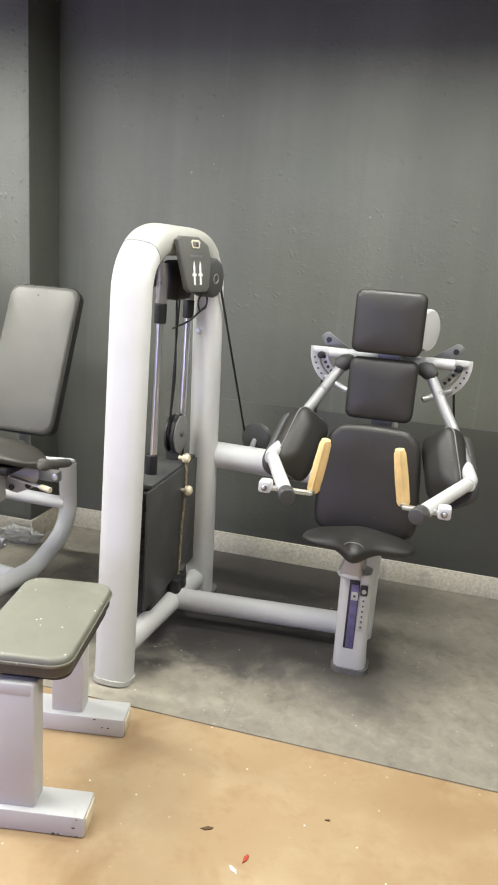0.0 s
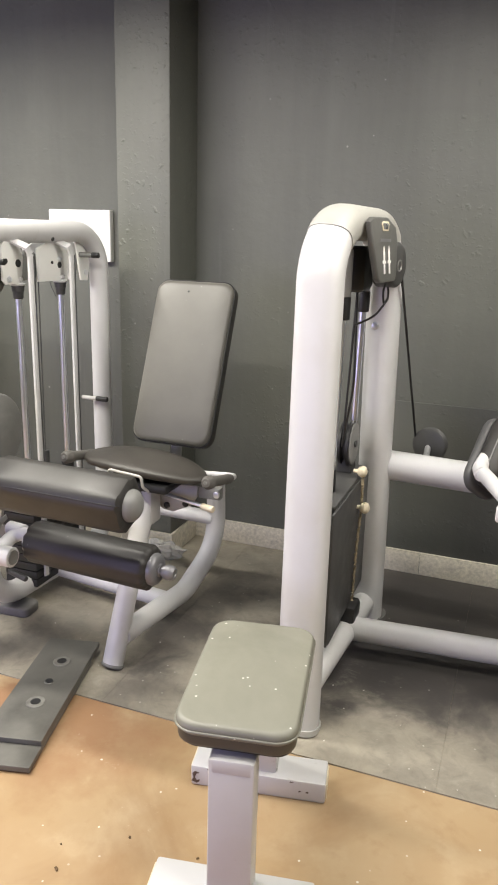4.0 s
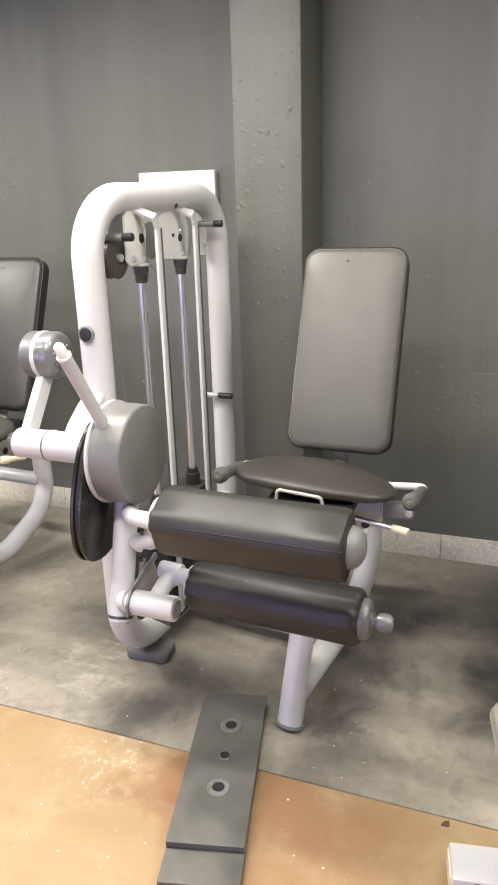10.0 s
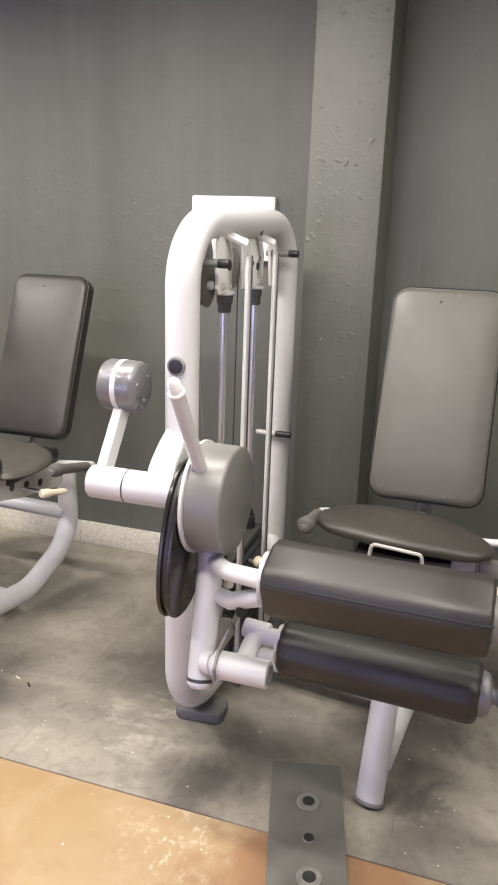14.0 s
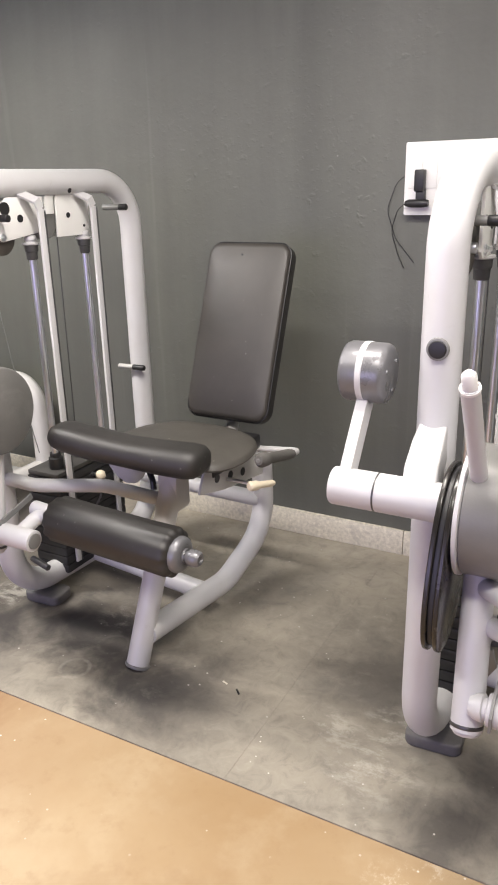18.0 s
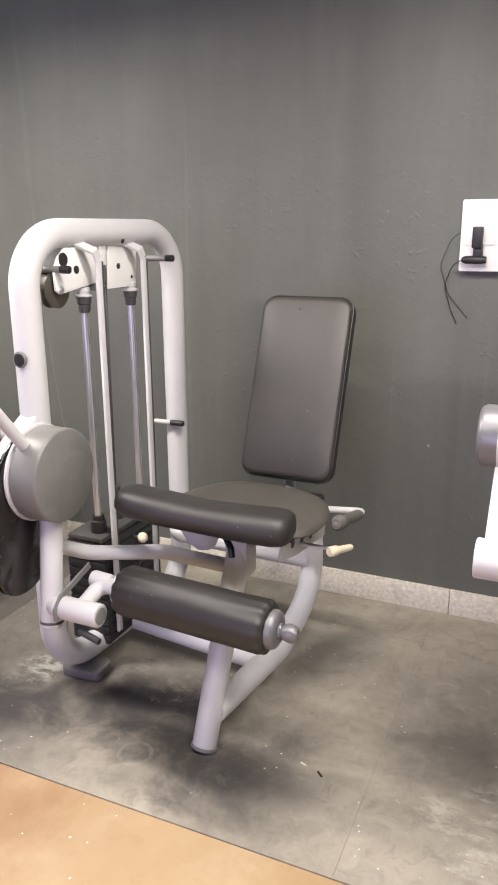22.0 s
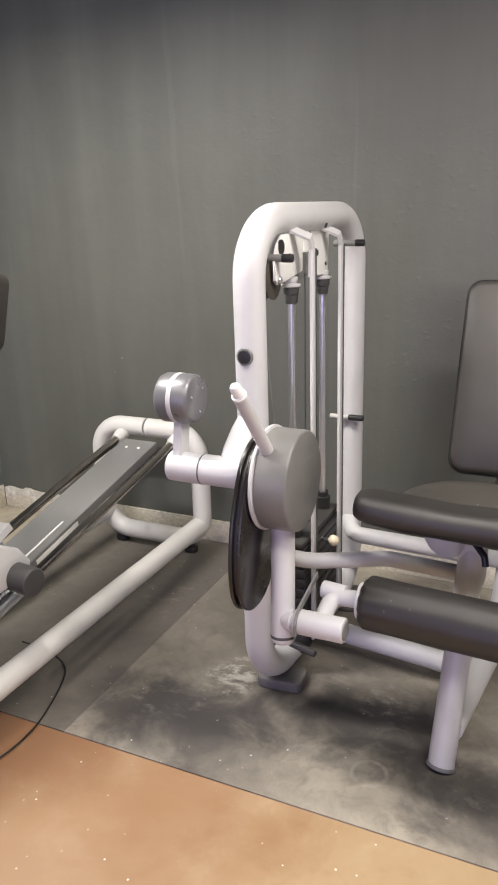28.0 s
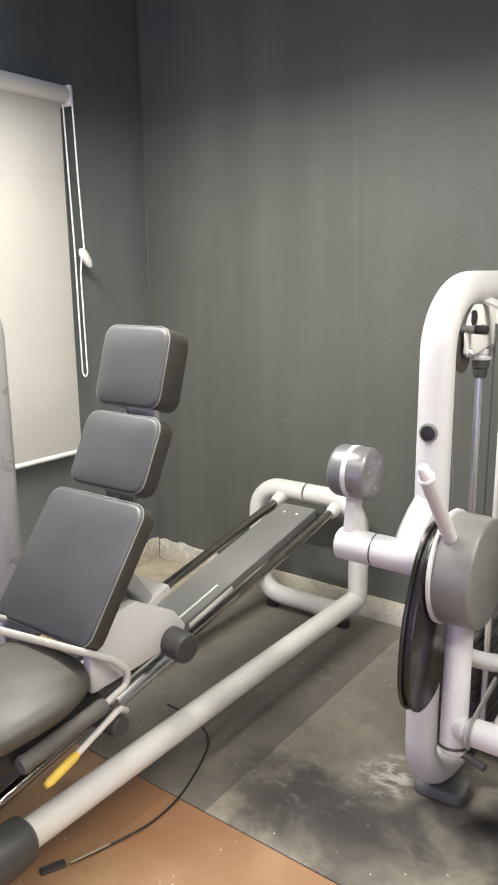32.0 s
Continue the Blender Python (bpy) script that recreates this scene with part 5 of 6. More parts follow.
    pul = part("stack_pulley", lathe(rel(-0.70, 2.975, 0.765), rel(-0.655, 2.975, 0.765), [(0, 0.06), (0.1, 0.076), (0.3, 0.076), (0.45, 0.06), (0.6, 0.06), (0.72, 0.080), (0.95, 0.080), (1, 0.074)], 36), M_BLACK, root, "black cable pulley with a grey face")
    part("pulley_face", rod(rel(-0.656, 2.975, 0.765), rel(-0.650, 2.975, 0.765), 0.076, 0.003, 36), M_GREY, pul)
    part("pulley_bolt", rod(rel(-0.651, 2.975, 0.765), rel(-0.643, 2.975, 0.765), 0.012, 0.002, 12), M_STEEL, pul)
    part("pulley_yoke", box(rel(-0.705, 2.95, 0.66), rel(-0.652, 3.0, 0.765), 0.006), M_STEEL, root)
    for k in range(12):
        z0 = 0.235 + k * 0.0335
        part("weight_plate", box(rel(-0.755, 2.585, z0), rel(-0.628, 3.085, z0 + 0.0315), 0.003), M_BLACK, root)
    part("head_plate", box(rel(-0.75, 2.61, 0.638), rel(-0.62, 3.08, 0.66), 0.005), M_DARKGREY, root, "dusty dark head plate")
    part("stack_cover", box(rel(-0.622, 2.562, 0.192), rel(-0.612, 3.115, 0.648), 0.004), M_DARKGREY, root, "dark smooth weight stack cover")
    part("stack_buffer", box(rel(-0.75, 2.66, 0.12), rel(-0.63, 3.05, 0.235), 0.01), M_BLACK, root)
    for name, kx, ky, kz in (("selector_knob", -0.606, 2.921, 0.684), ("selector_knob", -0.586, 2.907, 0.558)):
        part(name, lathe(rel(kx - 0.03, ky, kz), rel(kx + 0.018, ky, kz), [(0, 0.007), (0.3, 0.008), (0.4, 0.016), (0.65, 0.021), (0.88, 0.017), (1, 0.006)], 20), M_IVORY, root, "ivory plastic ball knob")
    pts = [rel(-0.602, 2.92, 0.675), rel(-0.598, 2.912, 0.56), rel(-0.604, 2.905, 0.40), rel(-0.606, 2.90, 0.20)]
    bm = bmesh.new()
    for k in range(44):
        f = k / 43
        seg = min(int(f * 3), 2)
        p = pts[seg].lerp(pts[seg + 1], f * 3 - seg)
        dx, dy = 0.004 * math.cos(k * 1.57), 0.004 * math.sin(k * 1.57)
        lathe(p + Vector((dx, dy, -0.006)), p + Vector((-dx, -dy, 0.006)), [(0, 0.003), (0.5, 0.0055), (1, 0.003)], 6, bm)
    part("selector_cord", bm, M_BRASS, root, "twisted tan cord")
    part("cord_clip", box(rel(-0.64, 2.84, 0.13), rel(-0.58, 2.94, 0.20), 0.015), M_BLACK, root)
    part("pull_cable", tube([rel(-0.665, 2.93, 1.33), rel(-0.68, 2.915, 0.78)], 0.004, n=8), M_BLACK, root)
    part("pull_cable", tube([rel(-0.655, 2.87, 1.33), rel(-0.64, 2.85, 1.0), rel(-0.68, 2.905, 0.77)], 0.004, 0.3, 8), M_BLACK, root)
    part("loose_cable", tube([rel(-0.575, 2.95, 1.335), rel(-0.57, 2.86, 1.305), rel(-0.568, 2.875, 1.262), rel(-0.57, 2.955, 1.272), rel(-0.575, 2.99, 1.30), rel(-0.585, 2.97, 1.345)], 0.0035, 0.025, 8), M_BLACK, root)
    part("loose_cable", tube([rel(-0.57, 2.96, 1.28), rel(-0.568, 2.885, 1.262), rel(-0.58, 2.80, 1.23), rel(-0.64, 2.80, 1.20)], 0.0035, 0.04, 8), M_BLACK, root)
    # beams to the seat
    part("upper_beam", tube([rel(-0.59, 3.15, 0.652), rel(0.13, 3.13, 0.640)], 0.055, n=24), M_WHITE, root)
    part("lower_beam", tube([rel(-0.625, 2.868, 0.106), rel(0.13, 2.93, 0.106)], 0.038, n=24, ry=0.045), M_WHITE, root)
    part("wall_pulley", lathe(rel(-0.425, 3.365, 0.695), rel(-0.435, 3.325, 0.695), [(0, 0.055), (0.12, 0.066), (0.35, 0.057), (0.65, 0.057), (0.88, 0.066), (1, 0.055)], 32), M_DARKGREY, root, "dark cable pulley")
    part("pulley_arm", tube([rel(-0.435, 3.34, 0.69), rel(-0.43, 3.20, 0.63)], 0.012, n=12), M_SILVER, root)
    part("pull_cable", tube([rel(-0.548, 3.048, 1.36), rel(-0.488, 3.345, 0.72)], 0.0045, n=8), M_BLACK, root)
    # seat column
    col = part("seat_column", sweep(bmesh.new(), [rel(0.128, 2.80, 0.005), rel(0.125, 2.795, 0.05), rel(0.116, 2.80, 0.395)], round_rect(0.118, 0.10, 0.03, 5), (0, 1, 0), [1.0, 1.0, 0.94]), M_WHITE, root, "white oval-tube seat column")
    part("column_ring", sweep(bmesh.new(), [rel(0.128, 2.80, 0.0), rel(0.128, 2.80, 0.022)], round_rect(0.136, 0.118, 0.035, 5), (0, 1, 0)), M_GREYRUB, col, "dark rubber foot ring")
    part("column_slot", box(rel(0.100, 2.744, 0.105), rel(0.137, 2.7495, 0.375), 0.001), M_BLACK, col)
    part("scale_label", box(rel(0.108, 2.7425, 0.108), rel(0.135, 2.745, 0.36), 0.0005), M_LILAC, col, "lilac height scale label")
    part("scale_strip", box(rel(0.146, 2.7462, 0.18), rel(0.163, 2.748, 0.318), 0.0004), M_LIGHTGREY, col)
    window = part("pin_plate", box(rel(0.141, 2.7435, 0.322), rel(0.167, 2.748, 0.362), 0.002), M_BLACK, col)
    part("pin_button", rod(rel(0.154, 2.744, 0.338), rel(0.154, 2.740, 0.338), 0.009, 0.002, 16), M_SILVER, window)
    for k in range(6):
        part("scale_mark", box(rel(0.152, 2.7455, 0.192 + k * 0.021), rel(0.158, 2.7475, 0.2 + k * 0.021), 0.0003), M_STEEL, col)
    part("scale_sticker", box(rel(0.110, 2.7415, 0.30), rel(0.134, 2.744, 0.332), 0.0006), M_LIGHTGREY, col)
    part("sticker_dot", rod(rel(0.122, 2.7418, 0.316), rel(0.122, 2.7405, 0.316), 0.005, 0, 12), M_DARKGREY, col)
    part("seat_tube", tube([rel(0.115, 2.80, 0.40), rel(0.112, 2.80, 0.53)], 0.033, n=20), M_SILVER, root)
    part("seat_collar", slab(round_rect(0.098, 0.118, 0.04, 6), 0.016, 0.006, Matrix.Translation(rel(0.100, 2.772, 0.389))), M_WHITE, root, "white collar on the column top")
    part("seat_bracket", sweep(bmesh.new(), [rel(0.100, 2.755, 0.404), rel(0.103, 2.745, 0.455), rel(0.106, 2.74, 0.51)], round_rect(0.082, 0.07, 0.012, 4), (0, 1, 0), [1.0, 0.82, 0.62]), M_SILVER, root, "silver seat bracket")
    part("rear_column", tube([rel(0.14, 3.02, 0.02), rel(0.14, 3.06, 1.15)], 0.045, n=20), M_WHITE, root)
    part("column_foot", tube([rel(0.13, 2.80, 0.06), rel(0.14, 3.05, 0.06)], 0.04, n=18), M_WHITE, root)
    # saddle seat: wings to both sides, a nose that drops at the front
    bm = bmesh.new()
    rings = []
    for k in range(41):
        x = 0.2 * math.sin(math.pi * (k / 40 - 0.5))
        t = min(0.9999, abs(x) / 0.2002)
        nose = math.exp(-(x / 0.052) ** 2)
        round_off = (1 - t ** 2.6) ** 0.5
        back, front = 0.082 * round_off, (0.075 + 0.012 * t) * round_off + 0.078 * nose
        ring = []
        for n in range(28):
            a = 2 * math.pi * n / 28
            c, d = math.cos(a), math.sin(a)
            y = (back if c > 0 else front) * math.copysign(abs(c) ** 0.8, c)
            ahead = max(0.0, -y / 0.15)
            up = (0.026 + 0.008 * nose) * round_off ** 0.8
            down = (0.022 + 0.034 * nose) * round_off ** 0.8
            z = (up if d > 0 else down) * math.copysign(abs(d) ** 0.85, d)
            z += 0.548 - 0.55 * x * x + 0.022 * x + ahead * (0.010 * nose - 0.020 * nose * ahead - 0.016 * (1 - nose))
            ring.append(bm.verts.new(rel(0.112 + x, 2.742 + y + 0.012 * t, z - 0.012)))
        rings.append(ring)
    for r0, r1 in zip(rings, rings[1:]):
        for n in range(28):
            bm.faces.new((r0[n], r0[(n + 1) % 28], r1[(n + 1) % 28], r1[n]))
    bm.faces.new(rings[0])
    bm.faces.new(list(reversed(rings[-1])))
    bmesh.ops.recalc_face_normals(bm, faces=bm.faces)
    seat = part("saddle_seat", bm, M_VINYL, root, "black moulded saddle seat")
    part("nose_seam", tube([rel(0.110 + 0.034 * math.cos(radians(a)), 2.625 - 0.012 * math.sin(radians(a)), 0.548 + 0.022 * math.sin(radians(a))) for a in range(20, 165, 12)], 0.0018, n=6), M_GREY, seat, "worn pale seam")
    # pads
    def pad(name, outline, cx, cy, cz, lean, thick, edge):
        m = axes(rel(cx, cy, cz), (1, 0.0, 0), (0, -math.cos(radians(lean)), math.sin(radians(lean))))
        body = part(name, slab(outline, thick, edge, m, crown=0.008), M_VINYL, root, "black vinyl cushion")
        part("pad_board", slab([(x * 0.95, y * 0.95) for x, y in outline], 0.012, 0.002, m @ pose(0, 0, -0.011)), M_GREY, body)
    back = [(-0.178, -0.165), (-0.155, -0.188), (-0.12, -0.195), (0.12, -0.195), (0.155, -0.188), (0.178, -0.165), (0.185, -0.10), (0.172, 0.06), (0.16, 0.13), (0.135, 0.168), (0.095, 0.185), (-0.095, 0.185), (-0.135, 0.168), (-0.16, 0.13), (-0.172, 0.06), (-0.185, -0.10)]
    pad("backrest", smooth_loop([(x, y * 1.05) for x, y in back], 3), 0.119, 2.875, 0.728, 3, 0.07, 0.022)
    pad("middle_pad", round_rect(0.238, 0.218, 0.028, 6), 0.120, 2.945, 1.044, 4, 0.075, 0.018)
    pad("head_pad", round_rect(0.243, 0.218, 0.028, 6), 0.121, 2.955, 1.281, 2, 0.085, 0.018)
    part("head_disc", rod(rel(0.232, 2.99, 1.262), rel(0.262, 2.975, 1.262), 0.074, 0.008, 32), M_WHITE, root, "white round hub behind the head pad")
    part("pad_rail", box(rel(0.09, 2.95, 0.55), rel(0.17, 3.02, 1.36), 0.01), M_WHITE, root)
    part("shoulder_bar", tube([rel(-0.10, 3.05, 1.14), rel(0.36, 3.05, 1.14)], 0.02, n=16), M_WHITE, root)
    # arms
    for s in (-1, 1):
        def q(x, y, z):
            return rel(0.122 + s * x, y, z)
        hub = q(0.152, 2.975, 1.118)
        part("shoulder_ball", lathe(q(0.118, 2.985, 1.132), q(0.18, 2.955, 1.108), [(0, 0.016), (0.2, 0.026), (0.55, 0.031), (0.85, 0.024), (1, 0.012)], 24), M_DARKGREY, root, "black rubber shoulder joint")
        arm = part("upper_arm", tube([hub, q(0.285, 2.86, 0.90), q(0.32, 2.80, 0.83)], 0.019, 0.05, 18), M_SILVER, root, "scuffed silver arm tube")
        m = axes(q(0.248, 2.835, 0.850), tuple(q(0.305, 2.71, 0.735) - q(0.255, 2.83, 0.905)), (-s * 0.8, -0.5, 0.35))
        part("arm_pad", slab(round_rect(0.25, 0.155, 0.04, 6), 0.085, 0.03, m @ pose(0.03, -0.01, -0.045), crown=0.012), M_VINYL, root, "black vinyl upper arm pad")
        part("pad_edge", sweep(bmesh.new(), [m @ Vector((x + 0.03, y - 0.01, 0.012)) for x, y in (lambda o: o + o[:2])(round_rect(0.2515, 0.1565, 0.04, 6))], circle(0.0022, 6), (0, 0, 1)), M_GREY, root, "worn grey pad edge")
        part("arm_pad_shell", slab(round_rect(0.25, 0.15, 0.05, 6), 0.03, 0.01, m @ pose(0.045, -0.01, -0.075)), M_DARKGREY, root)
        fore = part("forearm", tube([q(0.325, 2.66, 0.815), q(0.19, 2.27, 0.82)], 0.0215, n=18), M_WHITE, root)
        part("forearm_cap", rod(q(0.195, 2.285, 0.82), q(0.18, 2.24, 0.82), 0.0245, 0.006, 18), M_DARKGREY, fore, "dark rubber end cap")
        part("elbow_joint", tube([q(0.32, 2.80, 0.83), q(0.335, 2.70, 0.815), q(0.325, 2.64, 0.815)], 0.022, 0.04, 16), M_WHITE, root)
        bracket = part("grip_bracket", tube([q(0.265, 2.29, 0.825), q(0.14, 2.40, 0.79), q(0.135, 2.42, 0.80)], 0.009, 0.01, 12), M_CHROME, root)
        c0, c1 = q(0.236, 2.255, 0.816), q(0.272, 2.30, 0.852)
        clamp = part("clamp_block", box((min(c0.x, c1.x), c0.y, c0.z), (max(c0.x, c1.x), c1.y, c1.z), 0.008), M_WHITE, bracket, "white clamp with a chrome pin")
        part("clamp_pin", rod(q(0.253, 2.257, 0.834), q(0.253, 2.249, 0.834), 0.010, 0.003, 14), M_SILVERGREY, clamp)
        part("pin_head", rod(q(0.255, 2.250, 0.836), q(0.255, 2.246, 0.836), 0.005, 0.0015, 12), M_CHROME, clamp)
        grip = part("yellow_grip", lathe(q(0.138, 2.425, 0.79), q(0.108, 2.405, 0.962), [(0, 0.017), (0.05, 0.02), (0.5, 0.0205), (0.92, 0.018), (1, 0.013)], 16), M_YELLOW, root, "yellow plastic hand grip")
        part("grip_stripe", lathe(q(0.138, 2.404, 0.80), q(0.110, 2.386, 0.955), [(0, 0.002), (0.1, 0.0035), (0.9, 0.0035), (1, 0.002)], 8), M_YELLOW, grip)
        # perforated sectors
        def sector(name, ro, ri, a0, a1, y, mat, hole_r, step, label=""):
            angles = [a0 + (a1 - a0) * k / 14 for k in range(15)]
            ring = [(ro * math.cos(radians(a)), ro * math.sin(radians(a))) for a in angles] + [(ri * math.cos(radians(a)), ri * math.sin(radians(a))) for a in reversed(angles)]
            base = Matrix.Translation(q(0.157, y, 1.138)) @ Matrix(((s, 0, 0, 0), (0, 0, -1, 0), (0, 1, 0, 0), (0, 0, 0, 1)))
            plate = part(name, slab(ring, 0.008, 0.001, base), mat, root, label)
            a = a0 + step * 0.6
            while a < a1 - 3:
                c = base @ Vector(((ro + ri) / 2 * math.cos(radians(a)), (ro + ri) / 2 * math.sin(radians(a)), 0.0045))
                part("sector_hole", rod(c, c + Vector((0, -0.0045, 0)), hole_r, 0, 12), M_BLACK, plate)
                a += step
        sector("sector_plate", 0.147, 0.116, -68, 6, 3.115, M_WHITE, 0.0038, 10, "white perforated adjustment sector")
        sector("inner_sector", 0.104, 0.078, -60, 4, 3.095, M_SILVER, 0.0065, 13, "grey perforated inner sector")
        wedge = part("stop_plate", slab([(0.0, 0.0), (0.085, 0.055), (0.10, 0.05), (0.115, 0.035), (0.085, -0.02)], 0.008, 0.0015, Matrix.Translation(q(0.157, 3.135, 1.155)) @ Matrix(((s, 0, 0, 0), (0, 0, -1, 0), (0, 1, 0, 0), (0, 0, 0, 1)))), M_SILVERGREY, root, "dark silver stop plate")
        part("plate_hole", rod(q(0.157 + 0.082, 3.1275, 1.155 + 0.025), q(0.157 + 0.082, 3.1255, 1.155 + 0.025), 0.011, 0, 14), M_BLACK, wedge)
        part("sector_bar", box(q(0.10, 3.085, 1.132), q(0.292, 3.10, 1.156), 0.006) if s > 0 else box(q(0.292, 3.085, 1.132), q(0.10, 3.10, 1.156), 0.006), M_WHITE, root)
        part("stop_knob", rod(q(0.257, 3.10, 1.125), q(0.257, 3.06, 1.125), 0.013, 0.005, 16), M_BLACK, root)
        part("tension_rod", tube([q(0.14, 3.06, 1.0), q(0.24, 3.10, 1.04)], 0.012, n=12), M_SILVER, root)
        part("arm_cable", tube([q(0.25, 3.12, 1.03), q(0.15 + 0.12, 3.14, 0.88), q(0.22, 3.14, 0.70)], 0.0045, 0.1, 8), M_BLACK, root)


build_raise(raise_m)
# ---- leg press ----
press = thing("leg_press_machine", pose(-4.06, 3.5, 0), "white tube leg press with grey dusty pads in the corner", "gym machine")


def build_press(root):
    def r(x, y, z):
        return Vector((x + 4.06, y - 3.5, z))
    hoop = part("rear_hoop", tube([r(-4.30, 3.5, 0.575), r(-4.05, 3.5, 0.575), r(-4.05, 3.5, 0.068), r(-4.565, 3.5, 0.068), r(-4.565, 3.5, 0.575), r(-4.31, 3.5, 0.575)], 0.041, 0.125, 22, steps=12), M_AGED, root, "white bent-tube rear hoop")
    for hx in (-4.12, -4.49):
        part("hoop_foot", slab(round_rect(0.06, 0.05, 0.02), 0.03, 0.006, Matrix.Translation(r(hx, 3.505, 0.0))), M_BLACK, hoop)
    for tx in (-4.055, -4.555):
        t = part("floor_tube", tube([r(tx, 3.49, 0.15), r(tx, 1.70, 0.15)], 0.04, n=22), M_AGED, root)
        part("tube_end", lathe(r(tx, 1.82, 0.15), r(tx, 1.60, 0.15), [(0, 0.045), (0.05, 0.058), (0.3, 0.064), (0.9, 0.064), (1, 0.055)], 28), M_DARKGREY, t, "dark rubber end cap")
    # sloping rails and cover
    for tx in (-4.419, -4.142):
        part("slide_rail", tube([r(tx, 3.46, 0.540), r(tx, 1.30, 0.115)], 0.0175, n=18), M_RAIL, root, "dark chromed slide rail")
        part("rail_lug", lathe(r(tx, 3.50, 0.553), r(tx, 3.415, 0.530), [(0, 0.03), (0.75, 0.028), (0.8, 0.024), (1, 0.0225)], 20), M_AGED, root)
    m = axes(r(-4.278, 2.42, 0.302), (0, 2.0, 0.43), (0, -0.215, 1))
    cover = part("centre_cover", slab(round_rect(2.02, 0.165, 0.01), 0.035, 0.006, m), M_GREY, root, "grey metal cover between the rails")
    part("cover_stripe", slab(round_rect(0.26, 0.008, 0.002), 0.0015, 0.0004, m @ pose(0.26, -0.045, 0.036)), M_PAPER, cover)
    part("cover_sticker", slab(round_rect(0.24, 0.018, 0.002), 0.0015, 0.0004, m @ pose(0.30, -0.084, 0.016, 90, 0, 0)), M_PAPER, cover, "pale sticker on the cover's flank")
    for k in range(2):
        part("cover_screw", rod(m @ Vector((0.94, -0.03 + 0.06 * k, 0.034)), m @ Vector((0.94, -0.03 + 0.06 * k, 0.038)), 0.006, 0.001, 10), M_PAPER, cover)
    part("front_crossbar", tube([r(-4.57, 1.60, 0.15), r(-4.04, 1.60, 0.15)], 0.04, n=18), M_AGED, root)
    part("front_post", box(r(-4.30, 1.25, 0.10), r(-4.13, 1.34, 0.24), 0.02), M_AGED, root)
    part("front_spar", tube([r(-4.22, 1.60, 0.14), r(-4.22, 1.28, 0.14)], 0.035, n=16), M_AGED, root)
    # sled
    shape = [(2.055, 0.51), (2.09, 0.58), (2.15, 0.61), (2.23, 0.615), (2.385, 0.525), (2.43, 0.465), (2.415, 0.428), (2.24, 0.418), (2.06, 0.415)]
    for tx in (-4.475, -4.095):
        part("sled_side", slab([(y - 3.5, z) for y, z in shape], 0.035, 0.01, Matrix(((0, 0, 1, tx + 4.06), (1, 0, 0, 0), (0, 1, 0, 0), (0, 0, 0, 1)))), M_WHITE, root, "white cast sled side")
    part("sled_bridge", sweep(bmesh.new(), [r(-4.441, 2.305, 0.545), r(-4.094, 2.305, 0.545)], [(0.095, -0.04), (0.095, -0.015), (-0.09, 0.052), (-0.10, 0.03)], (0, 0, 1)), M_WHITE, root, "white sheet between the sled sides")
    part("sled_strut", tube([r(-4.13, 2.36, 0.52), r(-4.13, 2.22, 0.70)], 0.03, n=16), M_SILVER, root)
    part("sled_strut", tube([r(-4.31, 2.36, 0.52), r(-4.31, 2.22, 0.70)], 0.03, n=16), M_SILVER, root)
    bump = part("bumper", rod(r(-4.15, 2.368, 0.445), r(-3.985, 2.352, 0.440), 0.044, 0.006, 28), M_DARKGREY, root, "dark rubber bumper roller")
    part("bumper", rod(r(-4.57, 2.357, 0.440), r(-4.44, 2.357, 0.440), 0.041, 0.006, 26), M_DARKGREY, root)
    part("slide_bearing", tube([r(-4.142, 2.46, 0.343), r(-4.142, 2.20, 0.292)], 0.027, n=18), M_CHROME, root)
    part("slide_bearing", tube([r(-4.419, 2.46, 0.343), r(-4.419, 2.20, 0.292)], 0.027, n=18), M_CHROME, root)
    # pads
    def pad(name, w, h, cx, cy, cz, lean, thick, label):
        mm = axes(r(cx, cy, cz), (1, 0, 0), (0, -math.cos(radians(lean)), math.sin(radians(lean))))
        body = part(name, slab(round_rect(w, h, 0.04, 6), thick, 0.012, mm @ pose(0, 0, -thick), crown=0.008), M_BLUEVINYL, root, label)
        part("side_band", slab(round_rect(w + 0.004, h + 0.004, 0.042, 6), thick - 0.010, 0.004, mm @ pose(0, 0, -thick - 0.001)), M_SOFT, body, "dark vinyl side band")
        part("pad_board", slab(round_rect(w - 0.02, h - 0.02, 0.035, 6), 0.014, 0.003, mm @ pose(0, 0, -thick - 0.013)), M_GREY, body)
        bmm = bmesh.new()
        pts = [mm @ Vector((x, y, -0.0105)) for x, y in round_rect(w + 0.003, h + 0.003, 0.042, 6)]
        sweep(bmm, pts + pts[:2], circle(0.0022, 8), (0, -1, 0))
        part("piping", bmm, M_GREY, body, "worn pale piping")
    pad("backrest", 0.385, 0.402, -4.234, 2.141, 0.725, 36.9, 0.06, "dusty dark vinyl backrest cushion")
    pad("middle_pad", 0.302, 0.224, -4.247, 2.341, 1.0, 26.9, 0.065, "dusty dark vinyl cushion")
    pad("head_pad", 0.262, 0.238, -4.252, 2.432, 1.237, 17, 0.095, "dusty dark vinyl head cushion")
    part("pad_spine", tube([r(-4.218, 2.20, 0.62), r(-4.218, 2.35, 0.87), r(-4.218, 2.44, 1.03), r(-4.225, 2.52, 1.26)], 0.024, 0.1, 14, ry=0.012, up=(1, 0, 0)), M_SILVER, root)
    part("spine_plate", box(r(-4.27, 2.325, 0.86), r(-4.15, 2.345, 0.93), 0.004, m=None), M_SILVER, root)
